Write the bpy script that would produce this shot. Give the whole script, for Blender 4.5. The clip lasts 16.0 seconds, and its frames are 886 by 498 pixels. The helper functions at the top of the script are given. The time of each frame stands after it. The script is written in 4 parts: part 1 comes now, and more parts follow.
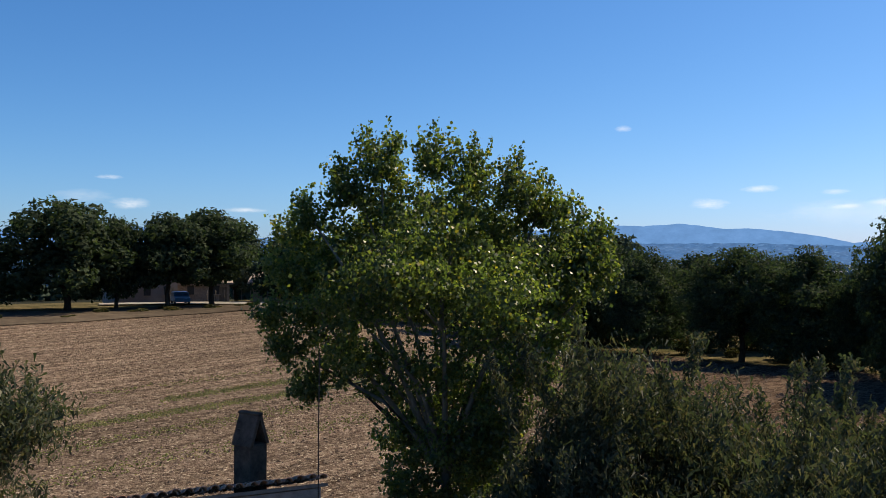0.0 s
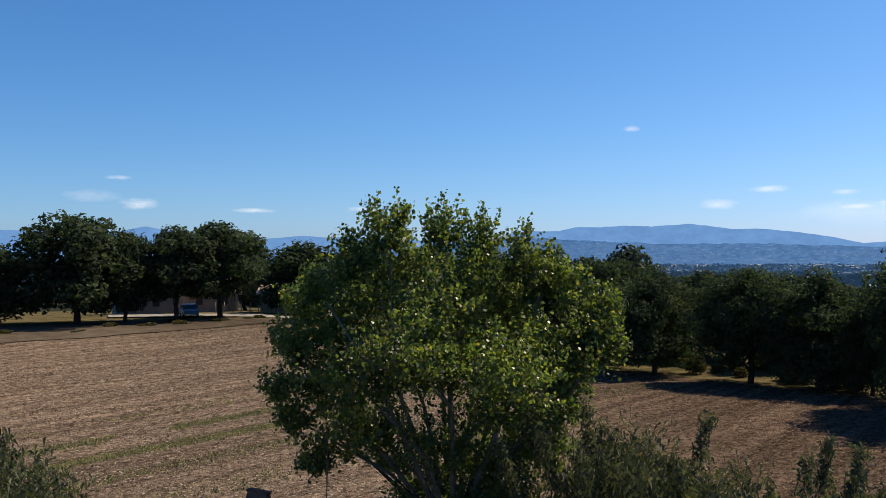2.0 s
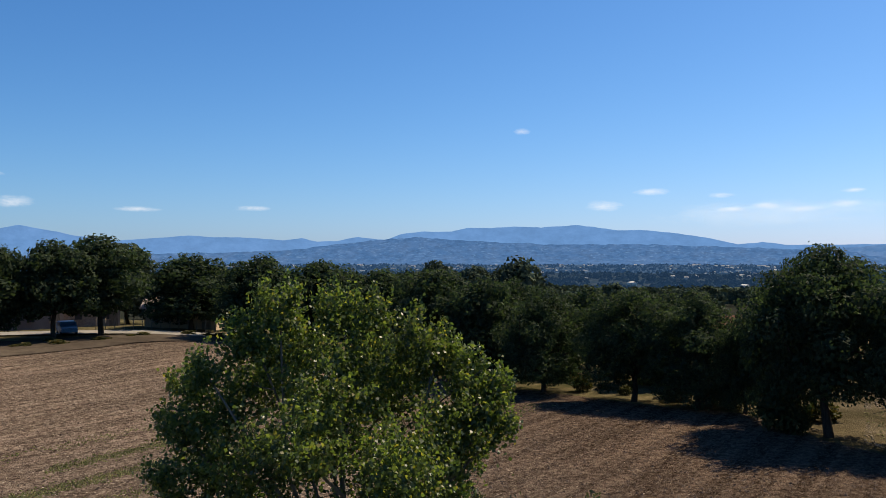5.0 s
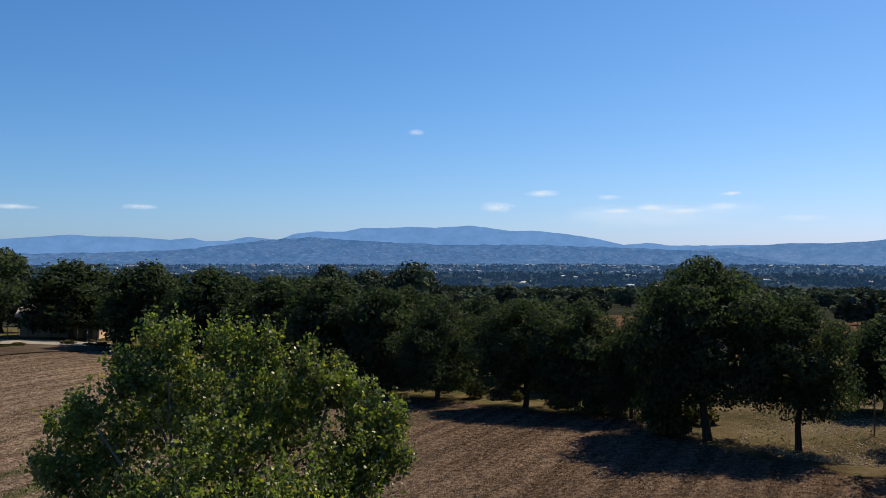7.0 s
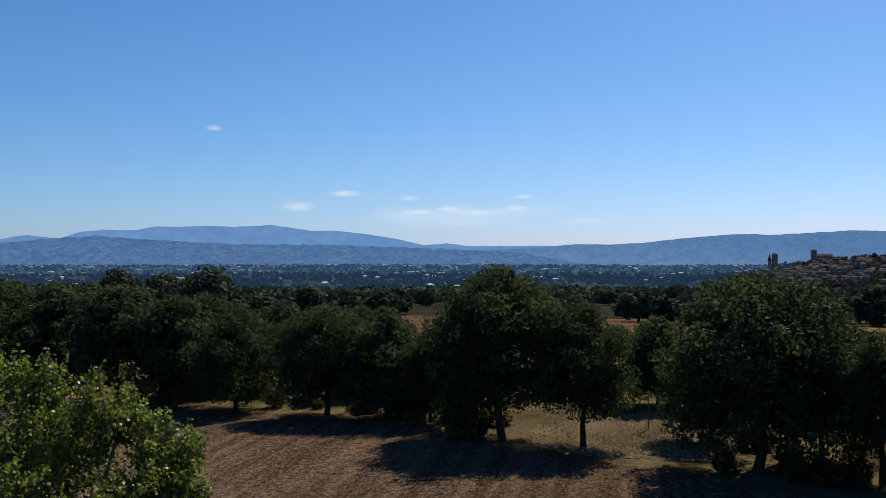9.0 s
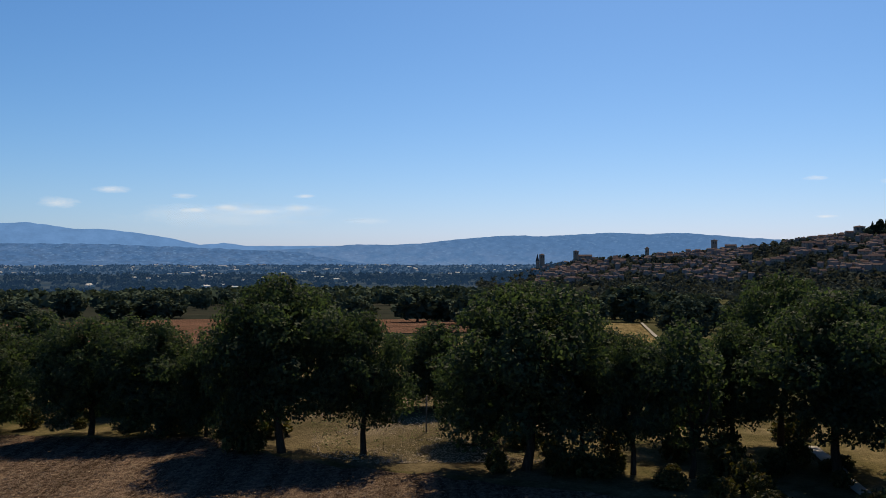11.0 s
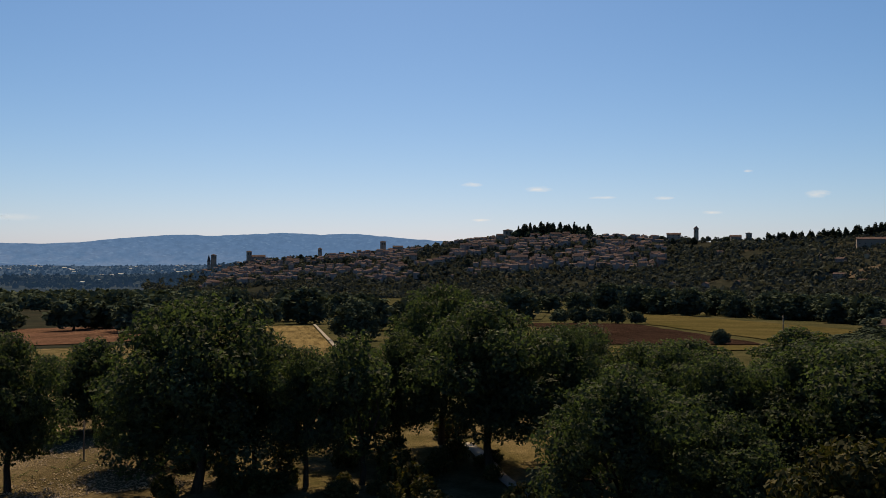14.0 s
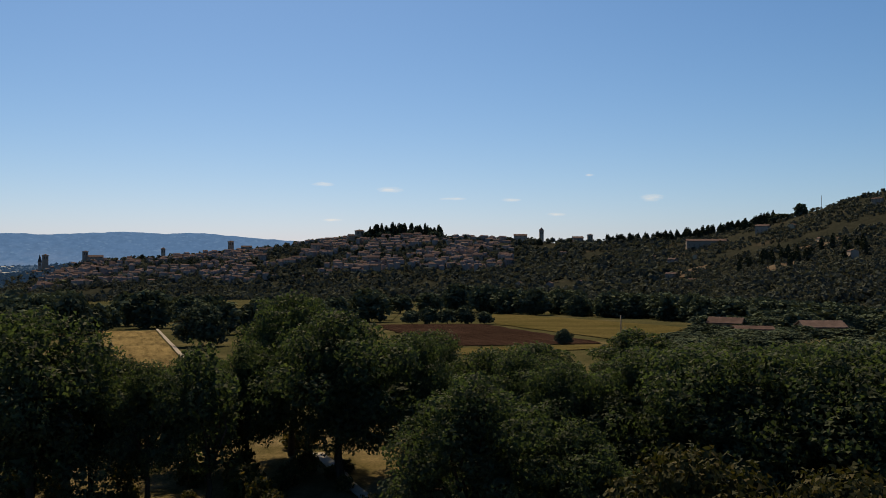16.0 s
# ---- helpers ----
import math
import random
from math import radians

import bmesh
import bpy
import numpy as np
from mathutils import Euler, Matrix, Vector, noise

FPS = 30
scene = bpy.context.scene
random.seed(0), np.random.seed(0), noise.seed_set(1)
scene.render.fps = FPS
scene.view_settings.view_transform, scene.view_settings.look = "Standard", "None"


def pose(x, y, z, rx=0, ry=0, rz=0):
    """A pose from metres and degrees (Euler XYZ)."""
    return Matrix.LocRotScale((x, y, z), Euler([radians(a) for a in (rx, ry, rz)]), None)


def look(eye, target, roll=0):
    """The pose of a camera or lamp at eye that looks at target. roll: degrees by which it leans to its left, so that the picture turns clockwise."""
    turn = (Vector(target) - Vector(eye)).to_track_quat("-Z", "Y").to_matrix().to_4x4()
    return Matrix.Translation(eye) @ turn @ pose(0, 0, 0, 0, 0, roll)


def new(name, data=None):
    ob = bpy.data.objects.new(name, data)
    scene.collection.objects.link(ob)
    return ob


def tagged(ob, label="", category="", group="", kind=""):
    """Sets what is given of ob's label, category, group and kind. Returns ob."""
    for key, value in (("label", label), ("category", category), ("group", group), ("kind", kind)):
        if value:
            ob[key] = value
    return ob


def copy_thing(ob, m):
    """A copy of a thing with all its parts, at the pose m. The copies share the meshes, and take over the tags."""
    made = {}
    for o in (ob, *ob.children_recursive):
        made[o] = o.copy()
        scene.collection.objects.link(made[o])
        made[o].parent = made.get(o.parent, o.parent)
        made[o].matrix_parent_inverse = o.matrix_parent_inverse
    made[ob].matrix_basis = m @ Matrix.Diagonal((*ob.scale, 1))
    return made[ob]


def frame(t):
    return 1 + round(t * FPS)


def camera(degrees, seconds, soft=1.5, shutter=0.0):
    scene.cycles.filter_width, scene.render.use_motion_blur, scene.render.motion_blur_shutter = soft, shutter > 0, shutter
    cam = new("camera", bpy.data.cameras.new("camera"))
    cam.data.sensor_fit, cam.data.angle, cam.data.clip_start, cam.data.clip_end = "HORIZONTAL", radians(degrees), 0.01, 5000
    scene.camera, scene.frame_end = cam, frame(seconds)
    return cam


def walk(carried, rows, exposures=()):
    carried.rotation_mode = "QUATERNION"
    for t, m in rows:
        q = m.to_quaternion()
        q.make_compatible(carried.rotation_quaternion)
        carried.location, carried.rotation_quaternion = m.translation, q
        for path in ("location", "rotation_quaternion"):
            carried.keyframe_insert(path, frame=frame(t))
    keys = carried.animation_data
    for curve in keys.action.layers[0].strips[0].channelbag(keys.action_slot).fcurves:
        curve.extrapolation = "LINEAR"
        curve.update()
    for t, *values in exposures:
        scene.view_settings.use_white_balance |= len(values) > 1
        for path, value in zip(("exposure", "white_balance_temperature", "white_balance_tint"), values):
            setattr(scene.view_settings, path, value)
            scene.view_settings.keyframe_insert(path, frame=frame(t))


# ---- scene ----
cam = camera(55.0, 16.0, soft=0.75)
# seconds, height over the field, heading to the right
LIFT = [
    (0, 7.30, 0.00), (0.5, 7.58, -0.13), (1, 7.95, -0.23), (1.5, 8.34, -0.39), (2, 8.77, -0.54), (2.5, 9.10, -0.65),
    (3, 9.44, 0.50), (3.5, 9.75, 3.25), (4, 10.00, 4.12), (5.2, 10.50, 7.40), (6.5, 10.95, 12.05), (7, 11.10, 13.77),
    (7.5, 11.24, 16.95), (8, 11.36, 20.20), (9.2, 11.70, 28.40), (10.5, 12.08, 37.42), (11, 12.20, 41.72),
    (11.5, 12.33, 45.48), (12, 12.46, 49.93), (12.5, 12.60, 53.67), (13, 12.75, 57.13), (13.5, 12.90, 60.93),
    (14, 13.03, 63.43), (14.5, 13.18, 67.02), (15, 13.32, 70.32), (15.5, 13.46, 72.45), (16, 13.60, 73.40),
]
PATH = [(t, pose(0, 0, h, 90.65, 0, -a)) for t, h, a in LIFT]
walk(cam, PATH, [(0, 0.68, 7000, 10), (4, 0.62, 6950, 10), (8, 0.49, 6950, 10), (11, 0.37, 7350, 10), (13, 0.33, 8150, 11), (14.5, 0.33, 9000, 14), (15.2, 0.33, 9000, 14), (16, 0.31, 8700, 12)])

# ---- light ----
SUN_AZ, SUN_EL = 59.0, 49.0      # heading to the right of +y, elevation
world = bpy.data.worlds.new("world")
scene.world = world
world.use_nodes = True
wn, wl = world.node_tree.nodes, world.node_tree.links
sky = wn.new("ShaderNodeTexSky")
sky.sky_type = "NISHITA"
sky.sun_disc = False
sky.sun_elevation, sky.sun_rotation = radians(SUN_EL), radians(SUN_AZ)
sky.altitude, sky.air_density, sky.dust_density, sky.ozone_density = 300, 1.0, 0.6, 2.5
wn["Background"].inputs["Strength"].default_value = 0.079
split, join = wn.new("ShaderNodeSeparateColor"), wn.new("ShaderNodeCombineColor")
wl.new(sky.outputs["Color"], split.inputs["Color"])
for ch, power, gain in (("Red", 1.36, 0.57), ("Green", 1.06, 0.735), ("Blue", 0.92, 0.99)):
    last = split.outputs[ch]
    for op, v in (("MULTIPLY", 0.12), ("POWER", power), ("MULTIPLY", gain / 0.12)):
        mt = wn.new("ShaderNodeMath")
        mt.operation = op
        mt.inputs[1].default_value = v
        wl.new(last, mt.inputs[0])
        last = mt.outputs["Value"]
    if ch == "Red":
        warm = last
    if ch == "Blue":
        mt = wn.new("ShaderNodeMath")
        mt.operation = "MULTIPLY_ADD"
        mt.inputs[1].default_value = 0.32
        wl.new(warm, mt.inputs[0])
        wl.new(last, mt.inputs[2])
        last = mt.outputs["Value"]
    wl.new(last, join.inputs[ch])
wl.new(join.outputs["Color"], wn["Background"].inputs["Color"])
sun = new("sun", bpy.data.lights.new("sun", "SUN"))
sun.data.energy, sun.data.angle, sun.data.color = 5.0, radians(0.6), (1.0, 0.87, 0.68)
sx, sy = math.sin(radians(SUN_AZ)), math.cos(radians(SUN_AZ))
sun.matrix_world = look((sx * 50, sy * 50, 50 * math.tan(radians(SUN_EL))), (0, 0, 0))


# ---- materials ----
def nodes_of(name, rough=0.8, spec=0.3):
    m = bpy.data.materials.new(name)
    m.use_nodes = True
    n = m.node_tree.nodes
    b = n["Principled BSDF"]
    b.inputs["Roughness"].default_value = rough
    b.inputs["Specular IOR Level"].default_value = spec
    return m, n, m.node_tree.links, b


def ramp(n, stops):
    r = n.new("ShaderNodeValToRGB")
    el = r.color_ramp.elements
    while len(el) < len(stops):
        el.new(0.5)
    for e, (p, c) in zip(el, stops):
        e.position, e.color = p, (*c, 1)
    return r


def noise_tex(n, l, scale, detail=4, rough=0.6, turn=0.0, stretch=(1, 1, 1), coords="Object"):
    tc, mp, nt = n.new("ShaderNodeTexCoord"), n.new("ShaderNodeMapping"), n.new("ShaderNodeTexNoise")
    mp.vector_type = "TEXTURE"
    mp.inputs["Rotation"].default_value[2] = radians(turn)
    mp.inputs["Scale"].default_value = stretch
    nt.inputs["Scale"].default_value, nt.inputs["Detail"].default_value, nt.inputs["Roughness"].default_value = scale, detail, rough
    l.new(tc.outputs[coords], mp.inputs["Vector"])
    l.new(mp.outputs["Vector"], nt.inputs["Vector"])
    return nt


def blend(n, l, fac, a, b, mode="MIX"):
    mx = n.new("ShaderNodeMix")
    mx.data_type, mx.blend_type = "RGBA", mode
    for sock, v in ((mx.inputs[0], fac), (mx.inputs[6], a), (mx.inputs[7], b)):
        if hasattr(v, "is_linked"):
            l.new(v, sock)
        elif isinstance(v, tuple):
            sock.default_value = (*v, 1)
        else:
            sock.default_value = v
    return mx.outputs[2]


def bumped(n, l, b, height, strength, dist):
    bp = n.new("ShaderNodeBump")
    bp.inputs["Strength"].default_value, bp.inputs["Distance"].default_value = strength, dist
    l.new(height, bp.inputs["Height"])
    l.new(bp.outputs["Normal"], b.inputs["Normal"])


def soil_material(name, dark, mid, light, straw, turn=-39, row=2.2, clod_shade=False):
    """Worked soil: rows, clods and straw."""
    m, n, l, b = nodes_of(name, 1.0, 0.0)
    rows = noise_tex(n, l, 1.0, 3, 0.55, turn, (row * 0.35, 30, 1))
    clods = noise_tex(n, l, 2.6, 6, 0.75)
    big = noise_tex(n, l, 0.05, 3, 0.5)
    fine = noise_tex(n, l, 1.0, 5, 0.8, turn, (0.16, 0.6, 1))
    base = ramp(n, [(0.39, dark), (0.5, mid), (0.61, light)])
    l.new(clods.outputs["Fac"], base.inputs["Fac"])
    r2 = ramp(n, [(0.38, (0.62, 0.60, 0.57)), (0.62, (1.3, 1.28, 1.23))])
    l.new(rows.outputs["Fac"], r2.inputs["Fac"])
    c = blend(n, l, 1.0, base.outputs["Color"], r2.outputs["Color"], "MULTIPLY")
    r3 = ramp(n, [(0.5, (0, 0, 0)), (0.66, (1, 1, 1))])
    l.new(fine.outputs["Fac"], r3.inputs["Fac"])
    c = blend(n, l, r3.outputs["Color"], c, straw)
    r4 = ramp(n, [(0.35, (0.8, 0.8, 0.8)), (0.65, (1.15, 1.12, 1.1))])
    l.new(big.outputs["Fac"], r4.inputs["Fac"])
    c = blend(n, l, 1.0, c, r4.outputs["Color"], "MULTIPLY")
    # Soil darkened towards +x, painting in the clods' shade against the sun.
    if clod_shade:
        tc, sp, md, rp = n.new("ShaderNodeTexCoord"), n.new("ShaderNodeSeparateXYZ"), n.new("ShaderNodeMath"), n.new("ShaderNodeMapRange")
        md.operation = "MULTIPLY_ADD"
        md.inputs[1].default_value = 22.0
        rp.inputs["From Min"].default_value, rp.inputs["From Max"].default_value = 10.0, 24.0
        l.new(tc.outputs["Object"], sp.inputs["Vector"])
        l.new(big.outputs["Fac"], md.inputs[0])
        l.new(sp.outputs["X"], md.inputs[2])
        l.new(md.outputs["Value"], rp.inputs["Value"])
        dimmed = blend(n, l, 1.0, c, (0.67, 0.64, 0.62), "MULTIPLY")
        c = blend(n, l, rp.outputs["Result"], c, dimmed)
    l.new(c, b.inputs["Base Color"])
    bumped(n, l, b, clods.outputs["Fac"], 1.0, 0.25)
    return m


def grass_material(name, stops, scale=0.25, fine=3.0):
    m, n, l, b = nodes_of(name, 1.0, 0.0)
    big = noise_tex(n, l, scale, 5, 0.65)
    small = noise_tex(n, l, fine, 6, 0.8)
    r = ramp(n, stops)
    l.new(big.outputs["Fac"], r.inputs["Fac"])
    r2 = ramp(n, [(0.3, (0.6, 0.6, 0.6)), (0.7, (1.35, 1.35, 1.3))])
    l.new(small.outputs["Fac"], r2.inputs["Fac"])
    l.new(blend(n, l, 1.0, r.outputs["Color"], r2.outputs["Color"], "MULTIPLY"), b.inputs["Base Color"])
    bumped(n, l, b, small.outputs["Fac"], 0.8, 0.15)
    return m


def leaf_material(name, stops, through_col, amount=0.35, rough=0.7, spec=0.12):
    m, n, l, b = nodes_of(name, rough, spec)
    geo = n.new("ShaderNodeNewGeometry")
    r = ramp(n, stops)
    l.new(geo.outputs["Random Per Island"], r.inputs["Fac"])
    big = noise_tex(n, l, 0.5, 2, 0.5)
    r2 = ramp(n, [(0.3, (0.75, 0.75, 0.75)), (0.7, (1.25, 1.25, 1.2))])
    l.new(big.outputs["Fac"], r2.inputs["Fac"])
    c = blend(n, l, 1.0, r.outputs["Color"], r2.outputs["Color"], "MULTIPLY")
    l.new(c, b.inputs["Base Color"])
    tr, mx = n.new("ShaderNodeBsdfTranslucent"), n.new("ShaderNodeMixShader")
    l.new(blend(n, l, 1.0, c, through_col, "MULTIPLY"), tr.inputs["Color"])
    mx.inputs["Fac"].default_value = amount
    l.new(b.outputs["BSDF"], mx.inputs[1])
    l.new(tr.outputs["BSDF"], mx.inputs[2])
    l.new(mx.outputs["Shader"], n["Material Output"].inputs["Surface"])
    return m


def rough_material(name, a, b_, scale=4.0, rough=0.85, bump=0.3, dist=0.02, spec=0.3, stretch=(1, 1, 1)):
    m, n, l, b = nodes_of(name, rough, spec)
    nt = noise_tex(n, l, scale, 6, 0.7, 0, stretch)
    r = ramp(n, [(0.32, a), (0.68, b_)])
    l.new(nt.outputs["Fac"], r.inputs["Fac"])
    oi = n.new("ShaderNodeObjectInfo")
    r2 = ramp(n, [(0.0, (0.8, 0.79, 0.78)), (1.0, (1.15, 1.15, 1.15))])
    l.new(oi.outputs["Random"], r2.inputs["Fac"])
    l.new(blend(n, l, 1.0, r.outputs["Color"], r2.outputs["Color"], "MULTIPLY"), b.inputs["Base Color"])
    bumped(n, l, b, nt.outputs["Fac"], bump, dist)
    return m


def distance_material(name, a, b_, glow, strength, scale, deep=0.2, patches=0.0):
    """Far woods, slopes and paler fields, with kilometres of haze painted as emission."""
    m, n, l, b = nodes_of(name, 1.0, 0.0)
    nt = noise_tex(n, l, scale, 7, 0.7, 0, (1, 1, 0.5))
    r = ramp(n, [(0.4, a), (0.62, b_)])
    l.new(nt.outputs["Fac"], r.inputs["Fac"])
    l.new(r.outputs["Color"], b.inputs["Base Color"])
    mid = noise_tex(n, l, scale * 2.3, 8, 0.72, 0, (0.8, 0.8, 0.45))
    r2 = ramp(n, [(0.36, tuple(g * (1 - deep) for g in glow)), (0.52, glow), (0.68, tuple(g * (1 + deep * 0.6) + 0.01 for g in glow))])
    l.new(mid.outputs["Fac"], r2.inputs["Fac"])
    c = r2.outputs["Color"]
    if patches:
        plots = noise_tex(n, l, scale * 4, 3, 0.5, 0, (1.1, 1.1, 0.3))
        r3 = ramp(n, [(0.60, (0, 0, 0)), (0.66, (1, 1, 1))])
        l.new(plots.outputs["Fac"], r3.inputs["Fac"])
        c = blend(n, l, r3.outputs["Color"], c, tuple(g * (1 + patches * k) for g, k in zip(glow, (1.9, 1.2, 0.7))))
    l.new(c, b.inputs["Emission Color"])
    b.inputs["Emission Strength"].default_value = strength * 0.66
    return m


M_SOIL = soil_material("stubble_soil", (0.052, 0.038, 0.029), (0.114, 0.084, 0.066), (0.188, 0.145, 0.115), (0.25, 0.205, 0.155), clod_shade=True)
M_PLOUGH = soil_material("ploughed_soil", (0.012, 0.008, 0.007), (0.021, 0.0135, 0.012), (0.034, 0.022, 0.019), (0.04, 0.027, 0.022), -60, 1.6)
M_REDSOIL = soil_material("red_soil", (0.05, 0.029, 0.022), (0.082, 0.048, 0.037), (0.115, 0.070, 0.054), (0.13, 0.085, 0.062), -60, 2)
M_DRY = grass_material("dry_grass", [(0.3, (0.038, 0.04, 0.018)), (0.45, (0.07, 0.06, 0.031)), (0.58, (0.108, 0.088, 0.05)), (0.7, (0.16, 0.132, 0.08))], 0.35, 4.0)
M_HAY = grass_material("hay_meadow", [(0.3, (0.04, 0.037, 0.019)), (0.45, (0.064, 0.052, 0.031)), (0.6, (0.102, 0.082, 0.052)), (0.75, (0.15, 0.122, 0.08))], 0.2, 4.0)
M_BARE = grass_material("bare_soil", [(0.35, (0.05, 0.04, 0.032)), (0.65, (0.10, 0.08, 0.062))], 0.05, 0.6)
M_STRAW = soil_material("straw_field", (0.085, 0.068, 0.034), (0.115, 0.092, 0.047), (0.145, 0.117, 0.062), (0.17, 0.138, 0.075), -54, 4.0)
M_GREEN = grass_material("green_field", [(0.35, (0.030, 0.033, 0.017)), (0.55, (0.048, 0.047, 0.025)), (0.7, (0.078, 0.066, 0.038))], 0.03, 0.8)
M_MEADOW = grass_material("yellow_meadow", [(0.35, (0.042, 0.039, 0.016)), (0.65, (0.072, 0.060, 0.027))], 0.04, 0.8)
M_OLIVE = grass_material("hill_scrub", [(0.38, (0.017, 0.02, 0.017)), (0.58, (0.023, 0.025, 0.02)), (0.72, (0.04, 0.034, 0.028))], 0.02, 0.12)
# Plain and hill materials: haze sits in the emission, stronger with distance.
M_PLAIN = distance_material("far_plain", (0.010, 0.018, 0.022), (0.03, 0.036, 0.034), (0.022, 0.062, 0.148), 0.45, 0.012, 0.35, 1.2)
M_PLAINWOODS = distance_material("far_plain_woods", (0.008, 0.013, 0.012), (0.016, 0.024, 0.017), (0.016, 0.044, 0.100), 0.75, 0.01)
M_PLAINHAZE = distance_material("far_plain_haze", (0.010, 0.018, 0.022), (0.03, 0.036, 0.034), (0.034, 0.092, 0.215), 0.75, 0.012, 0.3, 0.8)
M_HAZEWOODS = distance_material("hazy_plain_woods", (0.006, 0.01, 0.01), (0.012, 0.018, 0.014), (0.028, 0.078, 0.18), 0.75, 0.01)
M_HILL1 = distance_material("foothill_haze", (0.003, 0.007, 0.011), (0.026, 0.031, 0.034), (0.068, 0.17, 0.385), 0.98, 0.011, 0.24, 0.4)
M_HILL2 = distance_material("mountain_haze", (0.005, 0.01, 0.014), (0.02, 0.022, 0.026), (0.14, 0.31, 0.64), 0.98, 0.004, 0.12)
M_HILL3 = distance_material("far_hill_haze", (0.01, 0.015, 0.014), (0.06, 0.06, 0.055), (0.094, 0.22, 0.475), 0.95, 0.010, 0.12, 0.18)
M_ROAD = rough_material("pale_gravel", (0.15, 0.135, 0.115), (0.24, 0.22, 0.19), 0.8, 0.95)
M_BARK = rough_material("oak_bark", (0.022, 0.018, 0.014), (0.065, 0.052, 0.04), 6, 1.0, 0.8, 0.04, 0.0, (1, 1, 5))
M_PBARK = rough_material("poplar_bark", (0.07, 0.065, 0.05), (0.17, 0.16, 0.13), 5, 0.9, 0.5, 0.02, 0.1, (1, 1, 3))
M_OAK = leaf_material("oak_leaves", [(0.0, (0.025, 0.038, 0.024)), (0.5, (0.035, 0.050, 0.031)), (0.8, (0.046, 0.063, 0.036)), (1.0, (0.066, 0.082, 0.045))], (1.15, 1.35, 0.7), 0.4, 0.7, 0.05)
M_LIMELEAF = leaf_material("lime_leaves", [(0.0, (0.017, 0.021, 0.010)), (0.6, (0.033, 0.036, 0.016)), (1.0, (0.062, 0.052, 0.024))], (1.2, 1.2, 0.6), 0.22, 0.75, 0.05)
M_POPLAR = leaf_material("poplar_leaves", [(0.0, (0.034, 0.057, 0.024)), (0.5, (0.071, 0.101, 0.039)), (0.92, (0.122, 0.150, 0.055)), (1.0, (0.22, 0.185, 0.048))], (1.6, 1.7, 0.6), 0.5, 0.42, 0.4)
M_FRUIT = leaf_material("fruit_leaves", [(0.0, (0.028, 0.040, 0.026)), (0.6, (0.054, 0.068, 0.042)), (1.0, (0.10, 0.092, 0.058))], (1.25, 1.3, 0.7), 0.42, 0.55, 0.25)
M_BUSH = leaf_material("bush_leaves", [(0.0, (0.02, 0.026, 0.01)), (0.6, (0.05, 0.055, 0.02)), (1.0, (0.12, 0.09, 0.04))], (1.4, 1.3, 0.6), 0.3)
# Leaf colours of far woods and hillside lifted and blued to imitate haze.
M_WOODS = leaf_material("far_woods", [(0.0, (0.032, 0.047, 0.037)), (0.7, (0.052, 0.072, 0.052)), (1.0, (0.078, 0.092, 0.062))], (1, 1, 0.7), 0.12, 0.95, 0.0)
M_HILLWOODS = leaf_material("hazed_hillside_leaves", [(0.0, (0.034, 0.044, 0.042)), (0.7, (0.05, 0.06, 0.053)), (1.0, (0.07, 0.074, 0.058))], (1, 1, 0.8), 0.2, 1.0, 0.0)
M_CYPRESS = leaf_material("cypress_leaves", [(0.0, (0.018, 0.026, 0.02)), (1.0, (0.04, 0.05, 0.03))], (1, 1, 0.7), 0.1, 0.9, 0.02)
M_STONE = rough_material("weathered_stone", (0.17, 0.135, 0.11), (0.33, 0.27, 0.22), 5, 0.9, 0.6, 0.03)
M_TILE = rough_material("terracotta_tile", (0.26, 0.15, 0.10), (0.52, 0.34, 0.25), 6, 0.85, 0.4, 0.01)
M_WALL = rough_material("pale_plaster", (0.14, 0.115, 0.105), (0.25, 0.205, 0.185), 0.2, 0.9)
M_YELLOW = rough_material("ochre_plaster", (0.30, 0.21, 0.13), (0.42, 0.31, 0.20), 0.6, 0.9)
M_WHITE = rough_material("white_plaster", (0.50, 0.47, 0.43), (0.66, 0.63, 0.58), 0.5, 0.9)
M_ROOF = rough_material("clay_roof", (0.058, 0.044, 0.042), (0.112, 0.083, 0.077), 0.4, 0.95, 0.3, 0.02, 0.0)
M_PALEROOF = rough_material("pale_sheet_roof", (0.26, 0.24, 0.23), (0.44, 0.42, 0.41), 0.1, 0.8)
M_DARKWIN = rough_material("dark_window", (0.02, 0.02, 0.022), (0.04, 0.04, 0.045), 3, 0.3)
M_METAL = rough_material("dull_metal", (0.10, 0.10, 0.10), (0.20, 0.19, 0.18), 8, 0.6, 0.1)
M_WOOD = rough_material("grey_post_wood", (0.10, 0.08, 0.06), (0.22, 0.18, 0.14), 6, 0.9, 0.5, 0.02, 0.2, (1, 1, 5))


# ---- geometry helpers ----
def mesh_of(name, verts, faces, mat, smooth=False):
    me = bpy.data.meshes.new(name)
    me.from_pydata([tuple(v) for v in verts], [], faces)
    me.materials.append(mat)
    if smooth:
        me.polygons.foreach_set("use_smooth", [True] * len(me.polygons))
    me.update()
    return me


def soup(name, co, per, mat):
    """A mesh of many equal small faces: co is an array of corners, per corners a face."""
    me = bpy.data.meshes.new(name)
    nv = len(co)
    me.vertices.add(nv)
    me.vertices.foreach_set("co", np.asarray(co, dtype=np.float32).ravel())
    nf = nv // per
    me.loops.add(nv)
    me.loops.foreach_set("vertex_index", np.arange(nv, dtype=np.int32))
    me.polygons.add(nf)
    me.polygons.foreach_set("loop_start", np.arange(0, nv, per, dtype=np.int32))
    me.materials.append(mat)
    me.update(calc_edges=True)
    return me


